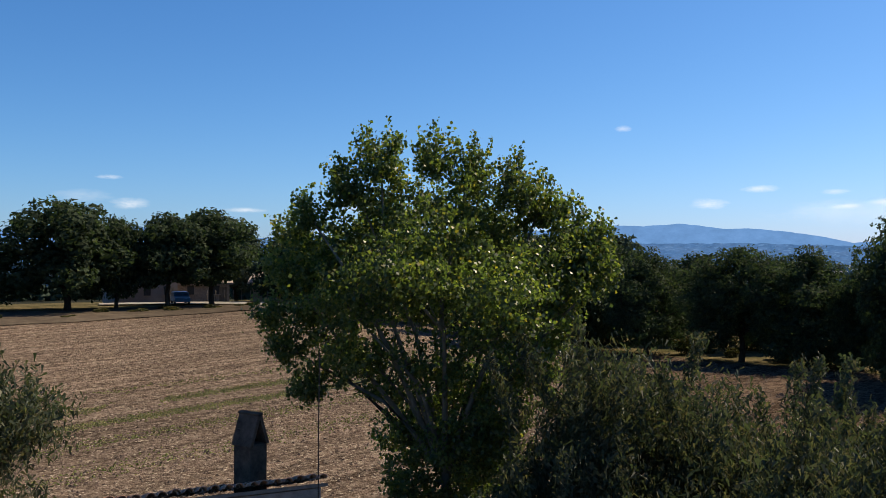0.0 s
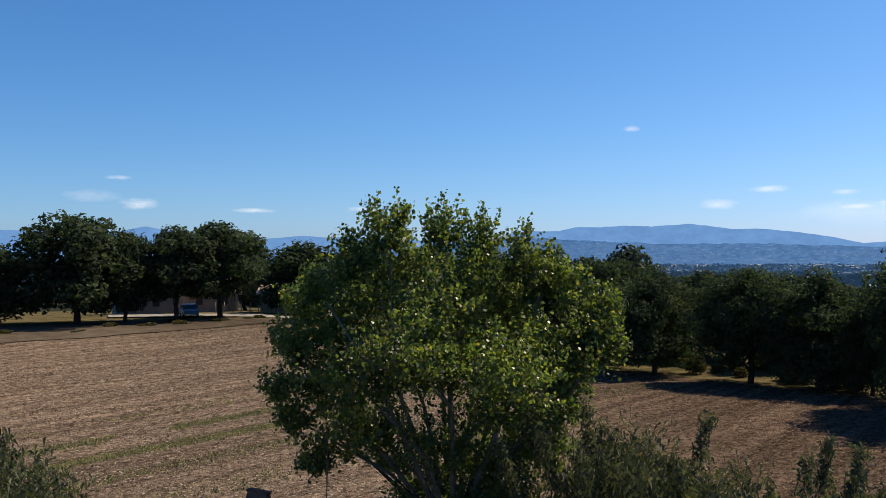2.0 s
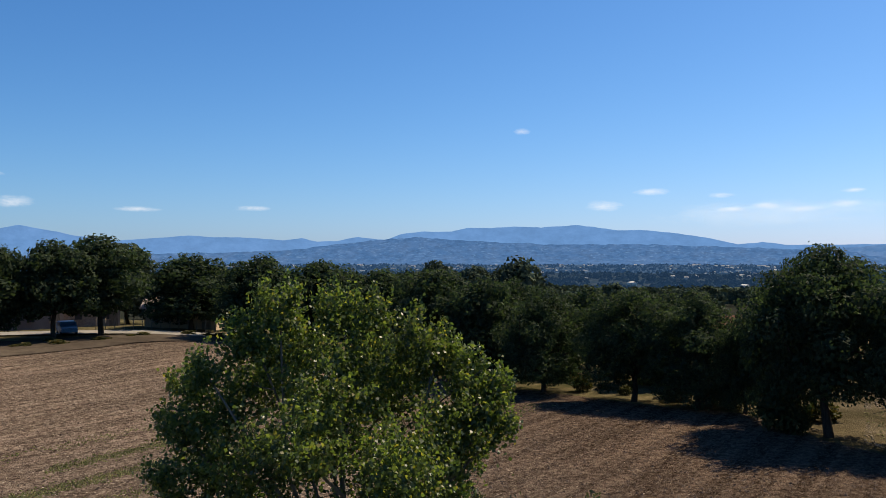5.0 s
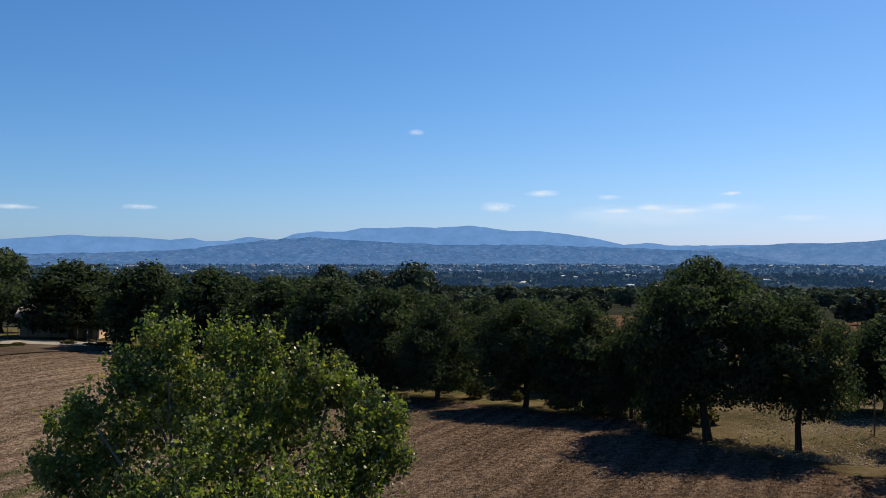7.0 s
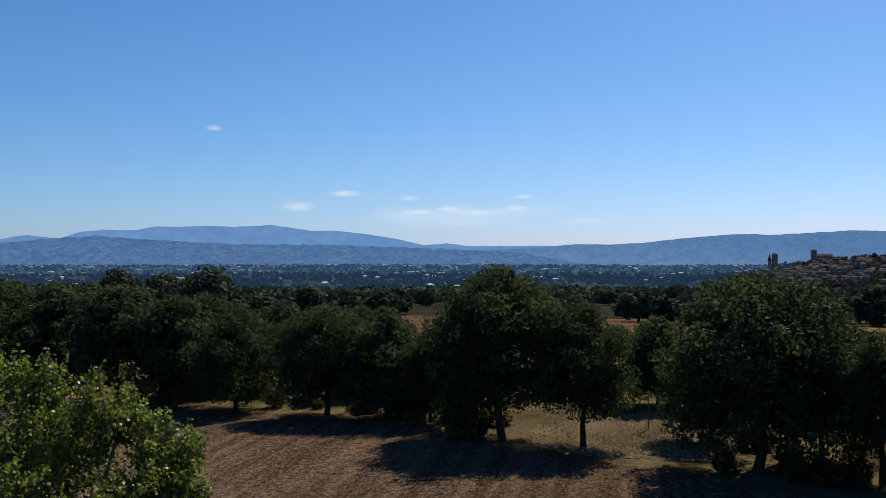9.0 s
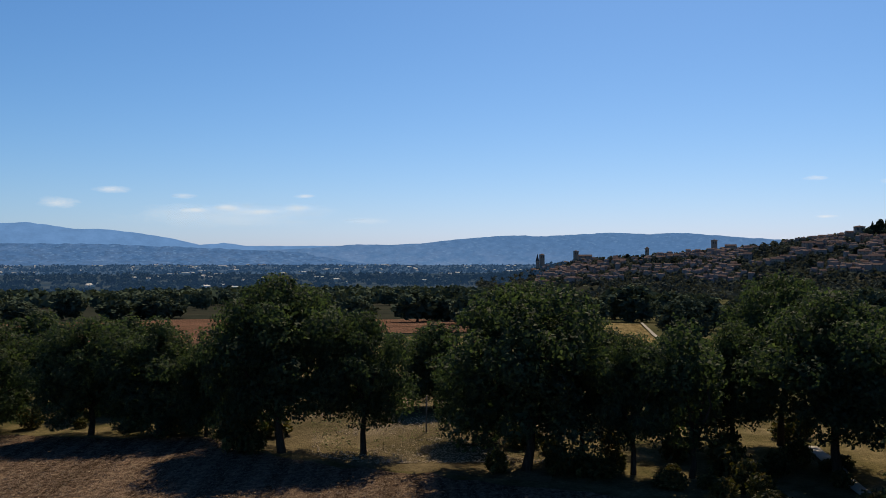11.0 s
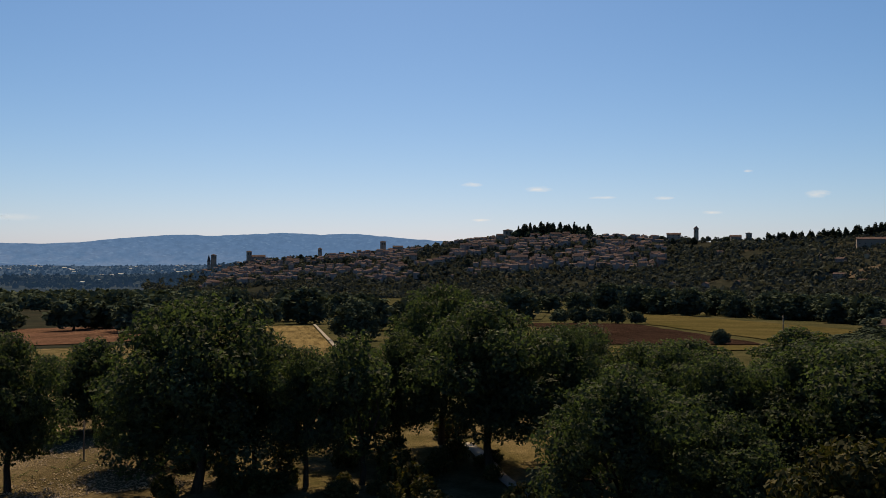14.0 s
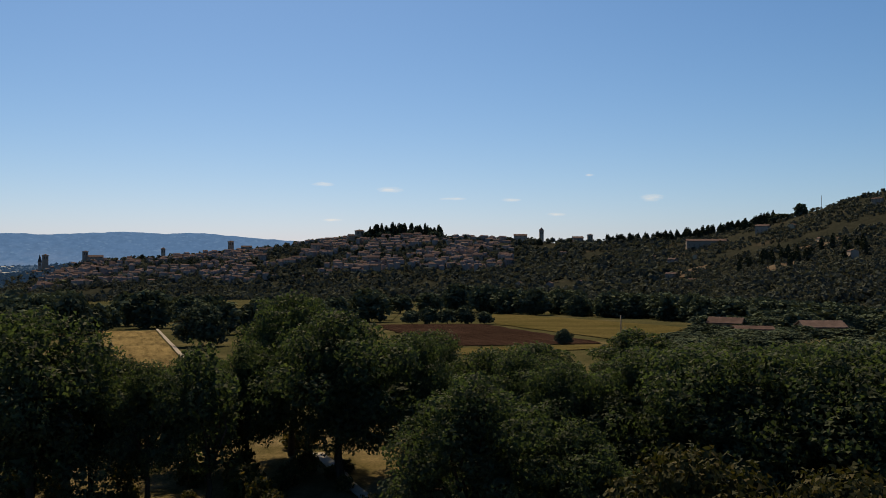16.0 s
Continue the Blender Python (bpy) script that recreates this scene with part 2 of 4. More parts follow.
def part_of(name, me, parent, label=""):
    ob = new(name, me)
    ob.parent = parent
    return tagged(ob, label)


def part(name, bm, mat, parent, label=""):
    me = bpy.data.meshes.new(name)
    bm.to_mesh(me)
    bm.free()
    me.materials.append(mat)
    return part_of(name, me, parent, label)


def thing(name, label, category, m=None, group="", kind=""):
    ob = new(name)
    if m is not None:
        ob.matrix_basis = m
    return tagged(ob, label, category, group, kind)


def at(heading, d):
    return d * math.sin(radians(heading)), d * math.cos(radians(heading))


def smooth(v, a, b):
    v = min(1.0, max(0.0, (v - a) / (b - a)))
    return v * v * (3 - 2 * v)


def box(bm, x0, x1, y0, y1, z0, z1, bevel=0.0):
    vs = [bm.verts.new((x, y, z)) for z in (z0, z1) for x, y in ((x0, y0), (x1, y0), (x1, y1), (x0, y1))]
    fs = [bm.faces.new([vs[i] for i in f]) for f in ((3, 2, 1, 0), (4, 5, 6, 7), (0, 1, 5, 4), (1, 2, 6, 5), (2, 3, 7, 6), (3, 0, 4, 7))]
    if bevel:
        es = list({e for f in fs for e in f.edges})
        bmesh.ops.bevel(bm, geom=es, offset=bevel, segments=1, affect="EDGES")


def tube(verts, faces, pts, radii, sides=7):
    base = len(verts)
    for i, (p, r) in enumerate(zip(pts, radii)):
        a = (Vector(pts[min(i + 1, len(pts) - 1)]) - Vector(pts[max(i - 1, 0)])).normalized()
        u = a.orthogonal().normalized()
        w = a.cross(u)
        for k in range(sides):
            q = 2 * math.pi * k / sides
            verts.append(Vector(p) + (u * math.cos(q) + w * math.sin(q)) * r)
    for i in range(len(pts) - 1):
        for k in range(sides):
            a, b = base + i * sides + k, base + i * sides + (k + 1) % sides
            faces.append((a, b, b + sides, a + sides))
    top = base + (len(pts) - 1) * sides
    faces.append(tuple(top + k for k in range(sides)))


# ---- terrain ----
BASE_D = [0, 60, 110, 150, 290, 520, 1000, 1300, 2300, 4300, 4900]
BASE_Z = [0, 0, -0.6, -2.2, -9, -18, -33, -38, -38, -20, -20]
# the hill town's crest: heading, its height, its distance, where its foot begins
HILL = [
    (40, -38, 1700, 1200), (46, -26, 1600, 1150), (50, 2, 1500, 1050), (55, 14, 1480, 1020), (60, 23, 1450, 1000), (64, 36, 1400, 950),
    (67, 43, 1380, 900), (70, 50, 1380, 850), (73, 46, 1360, 820), (75, 43, 1350, 800), (79, 39, 1300, 750), (84, 33, 1200, 650), (88, 37, 1150, 550),
    (91, 43, 1100, 480), (94, 54, 1050, 450), (98, 71, 1000, 430), (102, 88, 1000, 430), (110, 112, 1000, 430), (130, 110, 1100, 500),
    (160, 40, 1400, 700), (190, -38, 1700, 1200),
]
HH, HZ, HD, HF = (np.array(c, float) for c in zip(*HILL))


def ground(x, y):
    d = math.hypot(x, y)
    a = math.degrees(math.atan2(x, y))
    z = float(np.interp(d, BASE_D, BASE_Z))
    z += 2.4 * smooth(d, 45, 105) * (1 - smooth(a, -14, 6)) * (1 - smooth(d, 160, 400)) * (smooth(a, -120, -70))
    if a < -90:
        a += 360
    if 40 < a < 190:
        hz, hd, hf = np.interp(a, HH, HZ), np.interp(a, HH, HD), np.interp(a, HH, HF)
        if d > hf:
            s = smooth(d, hf, hd) if d < hd else 1 - 0.8 * smooth(d, hd, hd + 900)
            z += (hz - z) * (0.35 * s + 0.65 * min(1.0, max(0.0, (d - hf) / (hd - hf))) if d < hd else s)
            z += 5 * noise.noise((x * 0.006, y * 0.006, 0)) * min(1, (d - hf) / 200) * (1 if d < hd - 200 else 0.3)
    if d > 20:
        z += 0.18 * noise.noise((x * 0.05, y * 0.05, 3)) * min(1, (d - 20) / 40)
    return z


def place(heading, d, sink=0.0):
    x, y = at(heading, d)
    return Vector((x, y, ground(x, y) - sink))


def drape(name, corners, mat, label, category="field", lift=0.05, nu=24, nv=24, wobble=0.0):
    """A sheet laid over the ground between four corners (heading, distance)."""
    c = [Vector((*at(*k), 0)) for k in corners]
    verts, faces = [], []
    for j in range(nv + 1):
        for i in range(nu + 1):
            u, v = i / nu, j / nv
            p = c[0].lerp(c[1], u).lerp(c[3].lerp(c[2], u), v)
            if wobble and (i in (0, nu) or j in (0, nv)):
                p += Vector((noise.noise(p * 0.15), noise.noise(p * 0.15 + Vector((9, 0, 0))), 0)) * wobble
            verts.append((p.x, p.y, ground(p.x, p.y) + lift + 0.0006 * p.length))
    for j in range(nv):
        for i in range(nu):
            a = j * (nu + 1) + i
            faces.append((a, a + 1, a + nu + 2, a + nu + 1))
    return tagged(new(name, mesh_of(name, verts, faces, mat, True)), label, category, kind="structure")


RINGS = list(np.concatenate([np.arange(2, 120, 3), np.arange(120, 400, 10), np.arange(400, 1800, 20), np.arange(1800, 4950, 110)]))
ANG = list(np.concatenate([np.arange(-40, 115, 0.75), np.arange(115, 320, 5)]))
verts, faces = [Vector((0, 0, 0))], []
for d in RINGS:
    for a in ANG:
        x, y = at(a, d)
        verts.append((x, y, ground(x, y)))
NA = len(ANG)
for k in range(NA):
    faces.append((0, 1 + (k + 1) % NA, 1 + k))
for j in range(len(RINGS) - 1):
    for k in range(NA):
        a, b = 1 + j * NA + k, 1 + j * NA + (k + 1) % NA
        faces.append((a, b, b + NA, a + NA))
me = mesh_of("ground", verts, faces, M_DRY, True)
# Outer rings take plain materials that have haze painted in.
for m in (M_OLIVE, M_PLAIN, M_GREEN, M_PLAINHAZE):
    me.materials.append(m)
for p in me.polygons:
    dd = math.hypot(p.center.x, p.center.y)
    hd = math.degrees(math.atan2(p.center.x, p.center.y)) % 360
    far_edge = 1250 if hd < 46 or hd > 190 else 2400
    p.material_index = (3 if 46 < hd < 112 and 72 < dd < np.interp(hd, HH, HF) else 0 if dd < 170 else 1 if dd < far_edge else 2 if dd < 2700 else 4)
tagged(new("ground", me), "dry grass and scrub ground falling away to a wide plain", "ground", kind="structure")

FIELD_EDGE = [(-70, 72), (-28, 85), (-22, 89), (-14, 95), (-7, 100), (0, 88), (6, 76), (12, 69), (20, 62), (26, 60), (31, 53), (36, 50), (45, 46.5), (56, 44), (65, 40), (75, 33), (95, 16)]
EH, ED = zip(*FIELD_EDGE)
verts, faces = [], []
NU, NV = 110, 60
for i in range(NU + 1):
    a = -70 + 165 * i / NU
    edge = float(np.interp(a, EH, ED)) + 1.1 * noise.noise((a * 0.5, 0, 5)) + 0.8 * noise.noise((a * 2.1, 0, 6))
    for j in range(NV + 1):
        x, y = at(a, 3 + (edge - 3) * j / NV)
        verts.append((x, y, ground(x, y) + 0.05))
for i in range(NU):
    for j in range(NV):
        k = i * (NV + 1) + j
        faces.append((k, k + 1, k + NV + 2, k + NV + 1))
tagged(new("stubble_field", mesh_of("stubble_field", verts, faces, M_SOIL, True)), "brown stubble field with straw rows and clods", "field", kind="structure")


# ---- distant hills ----
def range_of_hills(name, d0, d1, profile, mat, label, rough):
    hs, ys = (np.array(c, float) for c in zip(*profile))
    verts, faces = [], []
    heads = np.arange(-60, 130, 0.25)
    rows = 10
    for a in heads:
        crest = 13 + (458 - float(np.interp(a, hs, ys))) / 1506 * d1 + rough * noise.fractal((a * 1.6, d1 * 0.01, 0), 0.7, 2.1, 6)
        for r in range(rows):
            v = r / (rows - 1)
            d = d0 + (d1 - d0) * v
            x, y = at(a, d)
            verts.append((x, y, -41 + (crest + 41) * (0.3 * v + 0.7 * v * v) + rough * 2.5 * v * (1 - v) * noise.fractal((x * 0.004, y * 0.004, 1), 0.8, 2.0, 5)))
    for i in range(len(heads) - 1):
        for r in range(rows - 1):
            a = i * rows + r
            faces.append((a, a + rows, a + rows + 1, a + 1))
    return tagged(new(name, mesh_of(name, verts, faces, mat, True)), label, "hills", kind="structure")


# Distant ranges carry their haze as glowing blue colour.
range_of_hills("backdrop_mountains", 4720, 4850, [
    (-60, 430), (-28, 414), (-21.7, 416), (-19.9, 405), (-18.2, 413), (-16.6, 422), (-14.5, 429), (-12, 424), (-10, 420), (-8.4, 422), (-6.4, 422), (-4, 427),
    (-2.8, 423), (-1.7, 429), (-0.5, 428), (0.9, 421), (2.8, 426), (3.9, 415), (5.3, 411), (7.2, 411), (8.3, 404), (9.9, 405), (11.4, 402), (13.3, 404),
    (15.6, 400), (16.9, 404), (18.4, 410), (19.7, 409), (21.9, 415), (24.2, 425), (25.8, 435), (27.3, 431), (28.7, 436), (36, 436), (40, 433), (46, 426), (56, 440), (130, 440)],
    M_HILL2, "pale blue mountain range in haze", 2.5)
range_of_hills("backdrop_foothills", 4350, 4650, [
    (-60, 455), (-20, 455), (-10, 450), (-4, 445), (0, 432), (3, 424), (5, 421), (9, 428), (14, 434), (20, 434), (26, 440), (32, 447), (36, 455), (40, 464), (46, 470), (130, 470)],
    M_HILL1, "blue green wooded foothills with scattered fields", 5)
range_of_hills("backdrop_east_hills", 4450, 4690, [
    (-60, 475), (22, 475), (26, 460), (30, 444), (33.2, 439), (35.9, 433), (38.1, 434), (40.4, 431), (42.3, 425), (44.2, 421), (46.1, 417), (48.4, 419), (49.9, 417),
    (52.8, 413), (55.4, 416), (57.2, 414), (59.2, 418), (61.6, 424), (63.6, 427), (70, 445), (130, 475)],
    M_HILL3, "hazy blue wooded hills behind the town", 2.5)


# ---- trees ----
def leaf_cloud(rng, blobs, count, size, aspect=0.75, shell=0.55, droop=0.0, up=0.3, rag=0.22, wild=0.85, corners=4):
    """Corners of many small four-cornered leaves on the outer part of some ellipsoids (x, y, z, rx, ry, rz)."""
    b = np.array(blobs, float)
    w = (b[:, 3] * b[:, 5] + b[:, 3] * b[:, 4]) ** 1.0
    pick = rng.choice(len(b), count, p=w / w.sum())
    d = rng.normal(size=(count, 3))
    d /= np.linalg.norm(d, axis=1)[:, None]
    lump = 1 + rag * np.sin(d[:, 0] * 5.1 + pick * 1.7) * np.sin(d[:, 1] * 6.3 + pick) + rag * 0.6 * np.sin(d[:, 2] * 8 + pick * 2.3)
    r = (shell + (1 - shell) * np.sqrt(rng.random(count))) * lump
    p = b[pick, :3] + d * b[pick, 3:] * r[:, None]
    n = d + rng.normal(size=(count, 3)) * wild + np.array((0, 0, up))
    n /= np.linalg.norm(n, axis=1)[:, None]
    t = np.cross(n, rng.normal(size=(count, 3)))
    t /= np.linalg.norm(t, axis=1)[:, None]
    t[:, 2] -= droop
    t /= np.linalg.norm(t, axis=1)[:, None]
    s = np.cross(n, t)
    ln = size * (0.65 + 0.7 * rng.random(count))[:, None]
    wd = ln * aspect
    fold = n * ln * 0.1
    if corners == 3:
        return np.stack([p - t * ln * 0.5 - s * wd * 0.5, p - t * ln * 0.4 + s * wd * 0.5 + fold, p + t * ln * 0.6], axis=1).reshape(-1, 3)
    return np.stack([p - t * ln * 0.5, p + s * wd * 0.5 + fold - t * ln * 0.1, p + t * ln * 0.5, p - s * wd * 0.5 + fold - t * ln * 0.1], axis=1).reshape(-1, 3)


def limbs(rng, height, radius, blobs, fork, lean=0.0, twigs=0):
    """A tapered trunk with a limb to every second clump of the crown."""
    vs, fs = [], []
    top = Vector((lean, lean * 0.4, fork))
    mid = Vector((lean * 0.3 + 0.1, -0.05, fork * 0.5))
    tube(vs, fs, [(0, 0, -0.4), (0, 0, 0.1), mid, top], [radius * 1.5, radius * 1.15, radius * 0.9, radius * 0.8], 9)
    for b in blobs:
        e = Vector(b[:3])
        m = top.lerp(e, 0.5) + Vector((rng.normal(), rng.normal(), abs(rng.normal()))) * 0.06 * height
        tube(vs, fs, [top - Vector((0, 0, 0.2)), top.lerp(m, 0.5), m, e, e + (e - m) * 0.12], [radius * 0.55, radius * 0.45, radius * 0.3, radius * 0.15, radius * 0.04], 6)
        for _ in range(twigs):
            q = m.lerp(e, rng.random())
            v = Vector(rng.normal(size=3))
            v.z = abs(v.z) + 0.3
            v = v.normalized() * max(b[3:]) * 0.7
            tube(vs, fs, [q, q + v * 0.5, q + v * 0.95], [radius * 0.14, radius * 0.08, radius * 0.02], 5)
    return vs, fs


def oak_blobs(rng, r, h, low, loose=0.0):
    """The clumps of a broad crown: many small ones near its outline, some within, and a core."""
    out = []
    zc, hz = (h + low) / 2, (h - low) / 2
    n = 46
    for i in range(n):
        a = i * 2.399 + rng.random() * 0.7
        v = -0.9 + 1.78 * (i + 0.5) / n
        edge = math.sqrt(max(0.0, 1 - abs(v + 0.15) ** 2.7))
        k = r * (0.15 + 0.13 * rng.random())
        ring = max(0.0, edge * r * (0.74 + 0.3 * loose * (rng.random() - 0.35)) - k * 0.25)
        if rng.random() < 0.25:
            ring *= 0.55
        out.append((math.cos(a) * ring, math.sin(a) * ring, zc + v * hz * (0.8 + 0.14 * rng.random()), k * (1 + 0.4 * rng.random()), k * (1 + 0.4 * rng.random()), k * 0.85))
    out.append((0, 0, zc + 0.1 * hz, r * (0.56 - 0.1 * loose), r * 0.5, hz * (0.62 - 0.15 * loose)))
    return out


def make_oak(seed, r, h, low, count, leaf, mat, step=3, name="oak_tree", label="dark green broad oak tree on the field edge", trunk_r=0.26, loose=0.0):
    rng = np.random.default_rng(seed)
    blobs = oak_blobs(rng, r, h, low, loose)
    t = thing(name, label, "tree")
    vs, fs = limbs(rng, h, trunk_r, blobs[::step], low + 0.15 * (h - low), 0.3 * rng.normal(), 1 if step < 5 else 0)
    part_of("trunk", mesh_of("trunk", vs, fs, M_BARK, True), t)
    # Coarser inner leaves added to block light through the crown.
    inner = [(x * 0.75, y * 0.75, (z - h / 2) * 0.8 + h / 2, a * 0.75, b * 0.75, c * 0.75) for x, y, z, a, b, c in blobs]
    co = np.concatenate([leaf_cloud(rng, blobs, count, leaf, 0.85, 0.55, wild=0.6, corners=3), leaf_cloud(rng, inner, count // 22, leaf * 2.6, 0.9, 0.1, corners=3)])
    part_of("crown", soup("crown", co, 3, mat), t)
    SIZE[t.name] = float(np.percentile(np.hypot(co[:, 0], co[:, 1]), 98)), float(np.percentile(co[:, 2], 99.7))
    return t


SIZE = {}                                # crown radius and height of each kind as built
LOWS = (2.9, 0.9, 2.1, 0.3)
OAKS = [make_oak(10 + i, 5.0, 11.0, low, 23000, 0.205, M_OAK, loose=0.9) for i, low in enumerate(LOWS)]
OAKS += [make_oak(14 + i, 5.0, 11.0, low, 11000, 0.33, M_OAK, loose=0.9) for i, low in enumerate(LOWS)]     # farther ones, with coarser sprays
OAK_USED = [False] * len(OAKS)


def set_oak(kind, heading, d, top, r, spin=0, label="", group="oaks along the field edge"):
    """An oak with its foot on the ground, its top at that height and its crown of that radius."""
    p = place(heading, d, 0.05)
    m = Matrix.Translation(p) @ Matrix.Rotation(radians(spin), 4, "Z")
    kind += 4 * (d > 68)
    o = OAKS[kind]
    wide, high = SIZE[o.name]
    if OAK_USED[kind]:
        o = copy_thing(o, m)
    else:
        OAK_USED[kind] = True
        o.matrix_basis = m
    o.scale = (r / wide, r / wide, (top - p.z) / high)
    return tagged(o, label, "", group)


BIG = "large dark green oak tree with a wide dense crown"
SMALL = "small rounded oak tree with low dark foliage"
set_oak(1, -23.8, 97, 13.3, 6.5, 20, BIG)
set_oak(1, -21.0, 99, 11.7, 3.8, 80, BIG)
set_oak(3, -28.5, 100, 10.0, 5.0, 140, SMALL)
set_oak(2, -17.9, 99, 12.2, 4.8, 200, BIG)
set_oak(2, -15.2, 101, 12.8, 5.6, 260, BIG)
set_oak(3, -9.8, 112, 10.8, 6.8, 320, BIG)
set_oak(3, -5.5, 100, 10.6, 5.5, 30, BIG)
set_oak(1, -1.5, 92, 10.0, 5.0, 90, BIG)
set_oak(3, 2.5, 84, 9.2, 4.5, 150, BIG)
set_oak(0, 6.2, 76, 9.3, 4.4, 210, BIG)
set_oak(1, 9.6, 72, 8.6, 3.6, 270, SMALL)
set_oak(3, 13.4, 68, 8.0, 4.2, 330, SMALL)
set_oak(3, 16.3, 80, 7.6, 4.2, 10, SMALL)
set_oak(1, 19.3, 64, 8.0, 3.9, 50, SMALL)
set_oak(3, 23.3, 62, 8.0, 3.8, 110, SMALL)
set_oak(2, 31.0, 54.6, 11.0, 4.9, 170, BIG)
set_oak(3, 29.0, 56.5, 10.2, 3.0, 75, SMALL)
set_oak(2, 36.4, 53.5, 8.8, 3.5, 230, SMALL)
set_oak(3, 41.2, 70, 6.9, 3.4, 290, SMALL)
set_oak(1, 47.3, 49.5, 10.7, 5.2, 350, BIG)
set_oak(2, 54.3, 49.5, 7.8, 3.0, 40, SMALL)
set_oak(0, 63.3, 60, 11.0, 4.2, 100, BIG)
set_oak(2, 66.6, 52, 10.3, 5.0, 160, BIG)
set_oak(3, 75.4, 39, 8.2, 4.2, 220, BIG)
set_oak(1, 72.5, 65, 8.0, 3.6, 280, SMALL)
set_oak(0, 81.5, 47, 7.8, 3.2, 340, SMALL)
set_oak(3, 86.3, 48, 8.5, 4.4, 25, SMALL)
set_oak(1, 90.2, 45, 9.0, 4.8, 85, SMALL)
set_oak(1, 94.2, 44, 9.2, 4.8, 145, BIG)
set_oak(3, 98.4, 43, 9.6, 5.2, 205, BIG)
set_oak(1, 103, 43, 9.8, 5.4, 265, BIG)
set_oak(2, 86.5, 68, 6.6, 4.2, 325, BIG)
set_oak(0, 79.5, 72, 6.4, 4.0, 5, SMALL)

set_oak(3, 78.5, 52, 8.0, 3.6, 95, SMALL)
set_oak(0, 71.0, 56, 8.6, 3.6, 35, SMALL)
set_oak(2, 60.5, 55, 8.2, 3.0, 35, SMALL)
set_oak(2, 51.0, 53, 8.4, 3.2, 65, SMALL)
set_oak(3, 82.5, 38, 6.4, 3.2, 125, SMALL)
set_oak(1, 96.2, 52, 8.6, 4.2, 305, SMALL)
set_oak(3, 26.2, 60, 6.8, 2.4, 125, SMALL)
set_oak(3, 11.5, 78, 8.4, 3.6, 185, SMALL)
set_oak(1, 4.2, 92, 9.0, 4.4, 245, SMALL)
set_oak(3, 21.3, 74, 7.4, 3.6, 45, SMALL)
set_oak(2, 57.2, 58, 7.4, 3.4, 145, SMALL)
set_oak(3, 44.0, 57, 6.8, 2.8, 215, SMALL)
set_oak(1, 88.0, 57, 6.8, 3.8, 15, SMALL)
set_oak(3, 80.5, 60, 6.6, 3.8, 75, SMALL)
set_oak(1, 76.5, 60, 7.2, 3.6, 165, SMALL)

rng = np.random.default_rng(9)
for k in range(13):                      # the wood on the far side of the yard
    set_oak(int(rng.integers(1, 4)), 86 + 19 * rng.random(), 70 + 30 * rng.random(), 4.9 + 1.0 * rng.random(), 3.6 + 1.4 * rng.random(), 360 * rng.random(), SMALL)

# the slender open tree in the row
rng = np.random.default_rng(77)
blobs = [(0.9, 0, 4.2, 1.2, 1.2, 1.3), (-0.9, 0.4, 4.6, 1.1, 1.1, 1.3), (0.2, -0.6, 6.0, 1.3, 1.2, 1.5), (-0.5, 0.5, 7.4, 1.0, 1.0, 1.4),
         (0.7, 0.6, 7.8, 0.8, 0.8, 1.2), (1.6, 0.2, 5.6, 0.9, 0.9, 1.1), (-1.7, -0.3, 5.8, 0.9, 0.9, 1.2), (0.0, 0.2, 2.6, 1.5, 1.4, 1.0)]
t = thing("young_tree", "slender green tree with bare limbs showing", "tree", Matrix.Translation(place(58, 49.5, 0.05)))
vs, fs = limbs(rng, 9, 0.17, blobs, 1.6, 0.1, 2)
part_of("trunk", mesh_of("trunk", vs, fs, M_BARK, True), t)
part_of("crown", soup("crown", leaf_cloud(rng, blobs, 3600, 0.26), 4, M_OAK), t)

# the tall poplar before the house
POP_D = 17.6
rng = np.random.default_rng(5)
# plumes of the crown: across, height, half width, half height, towards the back
LOBES = [(-1.3, 9.45, .62, .80, .2), (-0.15, 9.40, .48, .72, -.1), (0.6, 9.15, .55, .72, .3), (1.5, 8.75, .60, .78, -.2), (2.0, 8.45, .50, .70, .4),
         (3.15, 7.75, .52, .70, .2), (3.2, 6.9, .42, .65, -.3), (-2.05, 8.9, .52, .58, .0), (-2.65, 8.2, .52, .58, -.3), (-3.2, 7.85, .42, .52, .2)]
LOBES += [(-3.15, 7.05, .70, .70, .0), (-3.5, 6.1, .50, .42, -.3), (-3.25, 5.45, .50, .60, .1), (-2.75, 4.65, .50, .55, -.2)]
LOBES += [(-1.7, 7.75, 1.1, 1.0, .8), (-0.3, 7.75, 1.1, 1.0, -.9), (1.1, 7.5, 1.1, 1.0, .9), (2.1, 6.8, 1.0, 1.0, -.6), (-1.9, 6.35, 1.15, .95, -.8),
          (-0.4, 6.35, 1.2, 1.0, .9), (1.1, 6.0, 1.25, 1.0, -.9), (2.3, 5.75, .80, .95, .4), (-1.55, 5.2, 1.0, .70, .3), (-0.15, 5.05, 1.0, .80, -.6),
          (1.2, 4.7, 1.05, .95, .6), (1.95, 4.9, .80, .85, -.3)]
LOBES += [(-0.5, 3.55, .65, .80, .2), (0.95, 3.75, .80, .95, -.3), (0.6, 2.85, .90, .70, .4), (-0.75, 2.7, .55, .60, -.3), (0.2, 1.7, .9, .6, .0)]
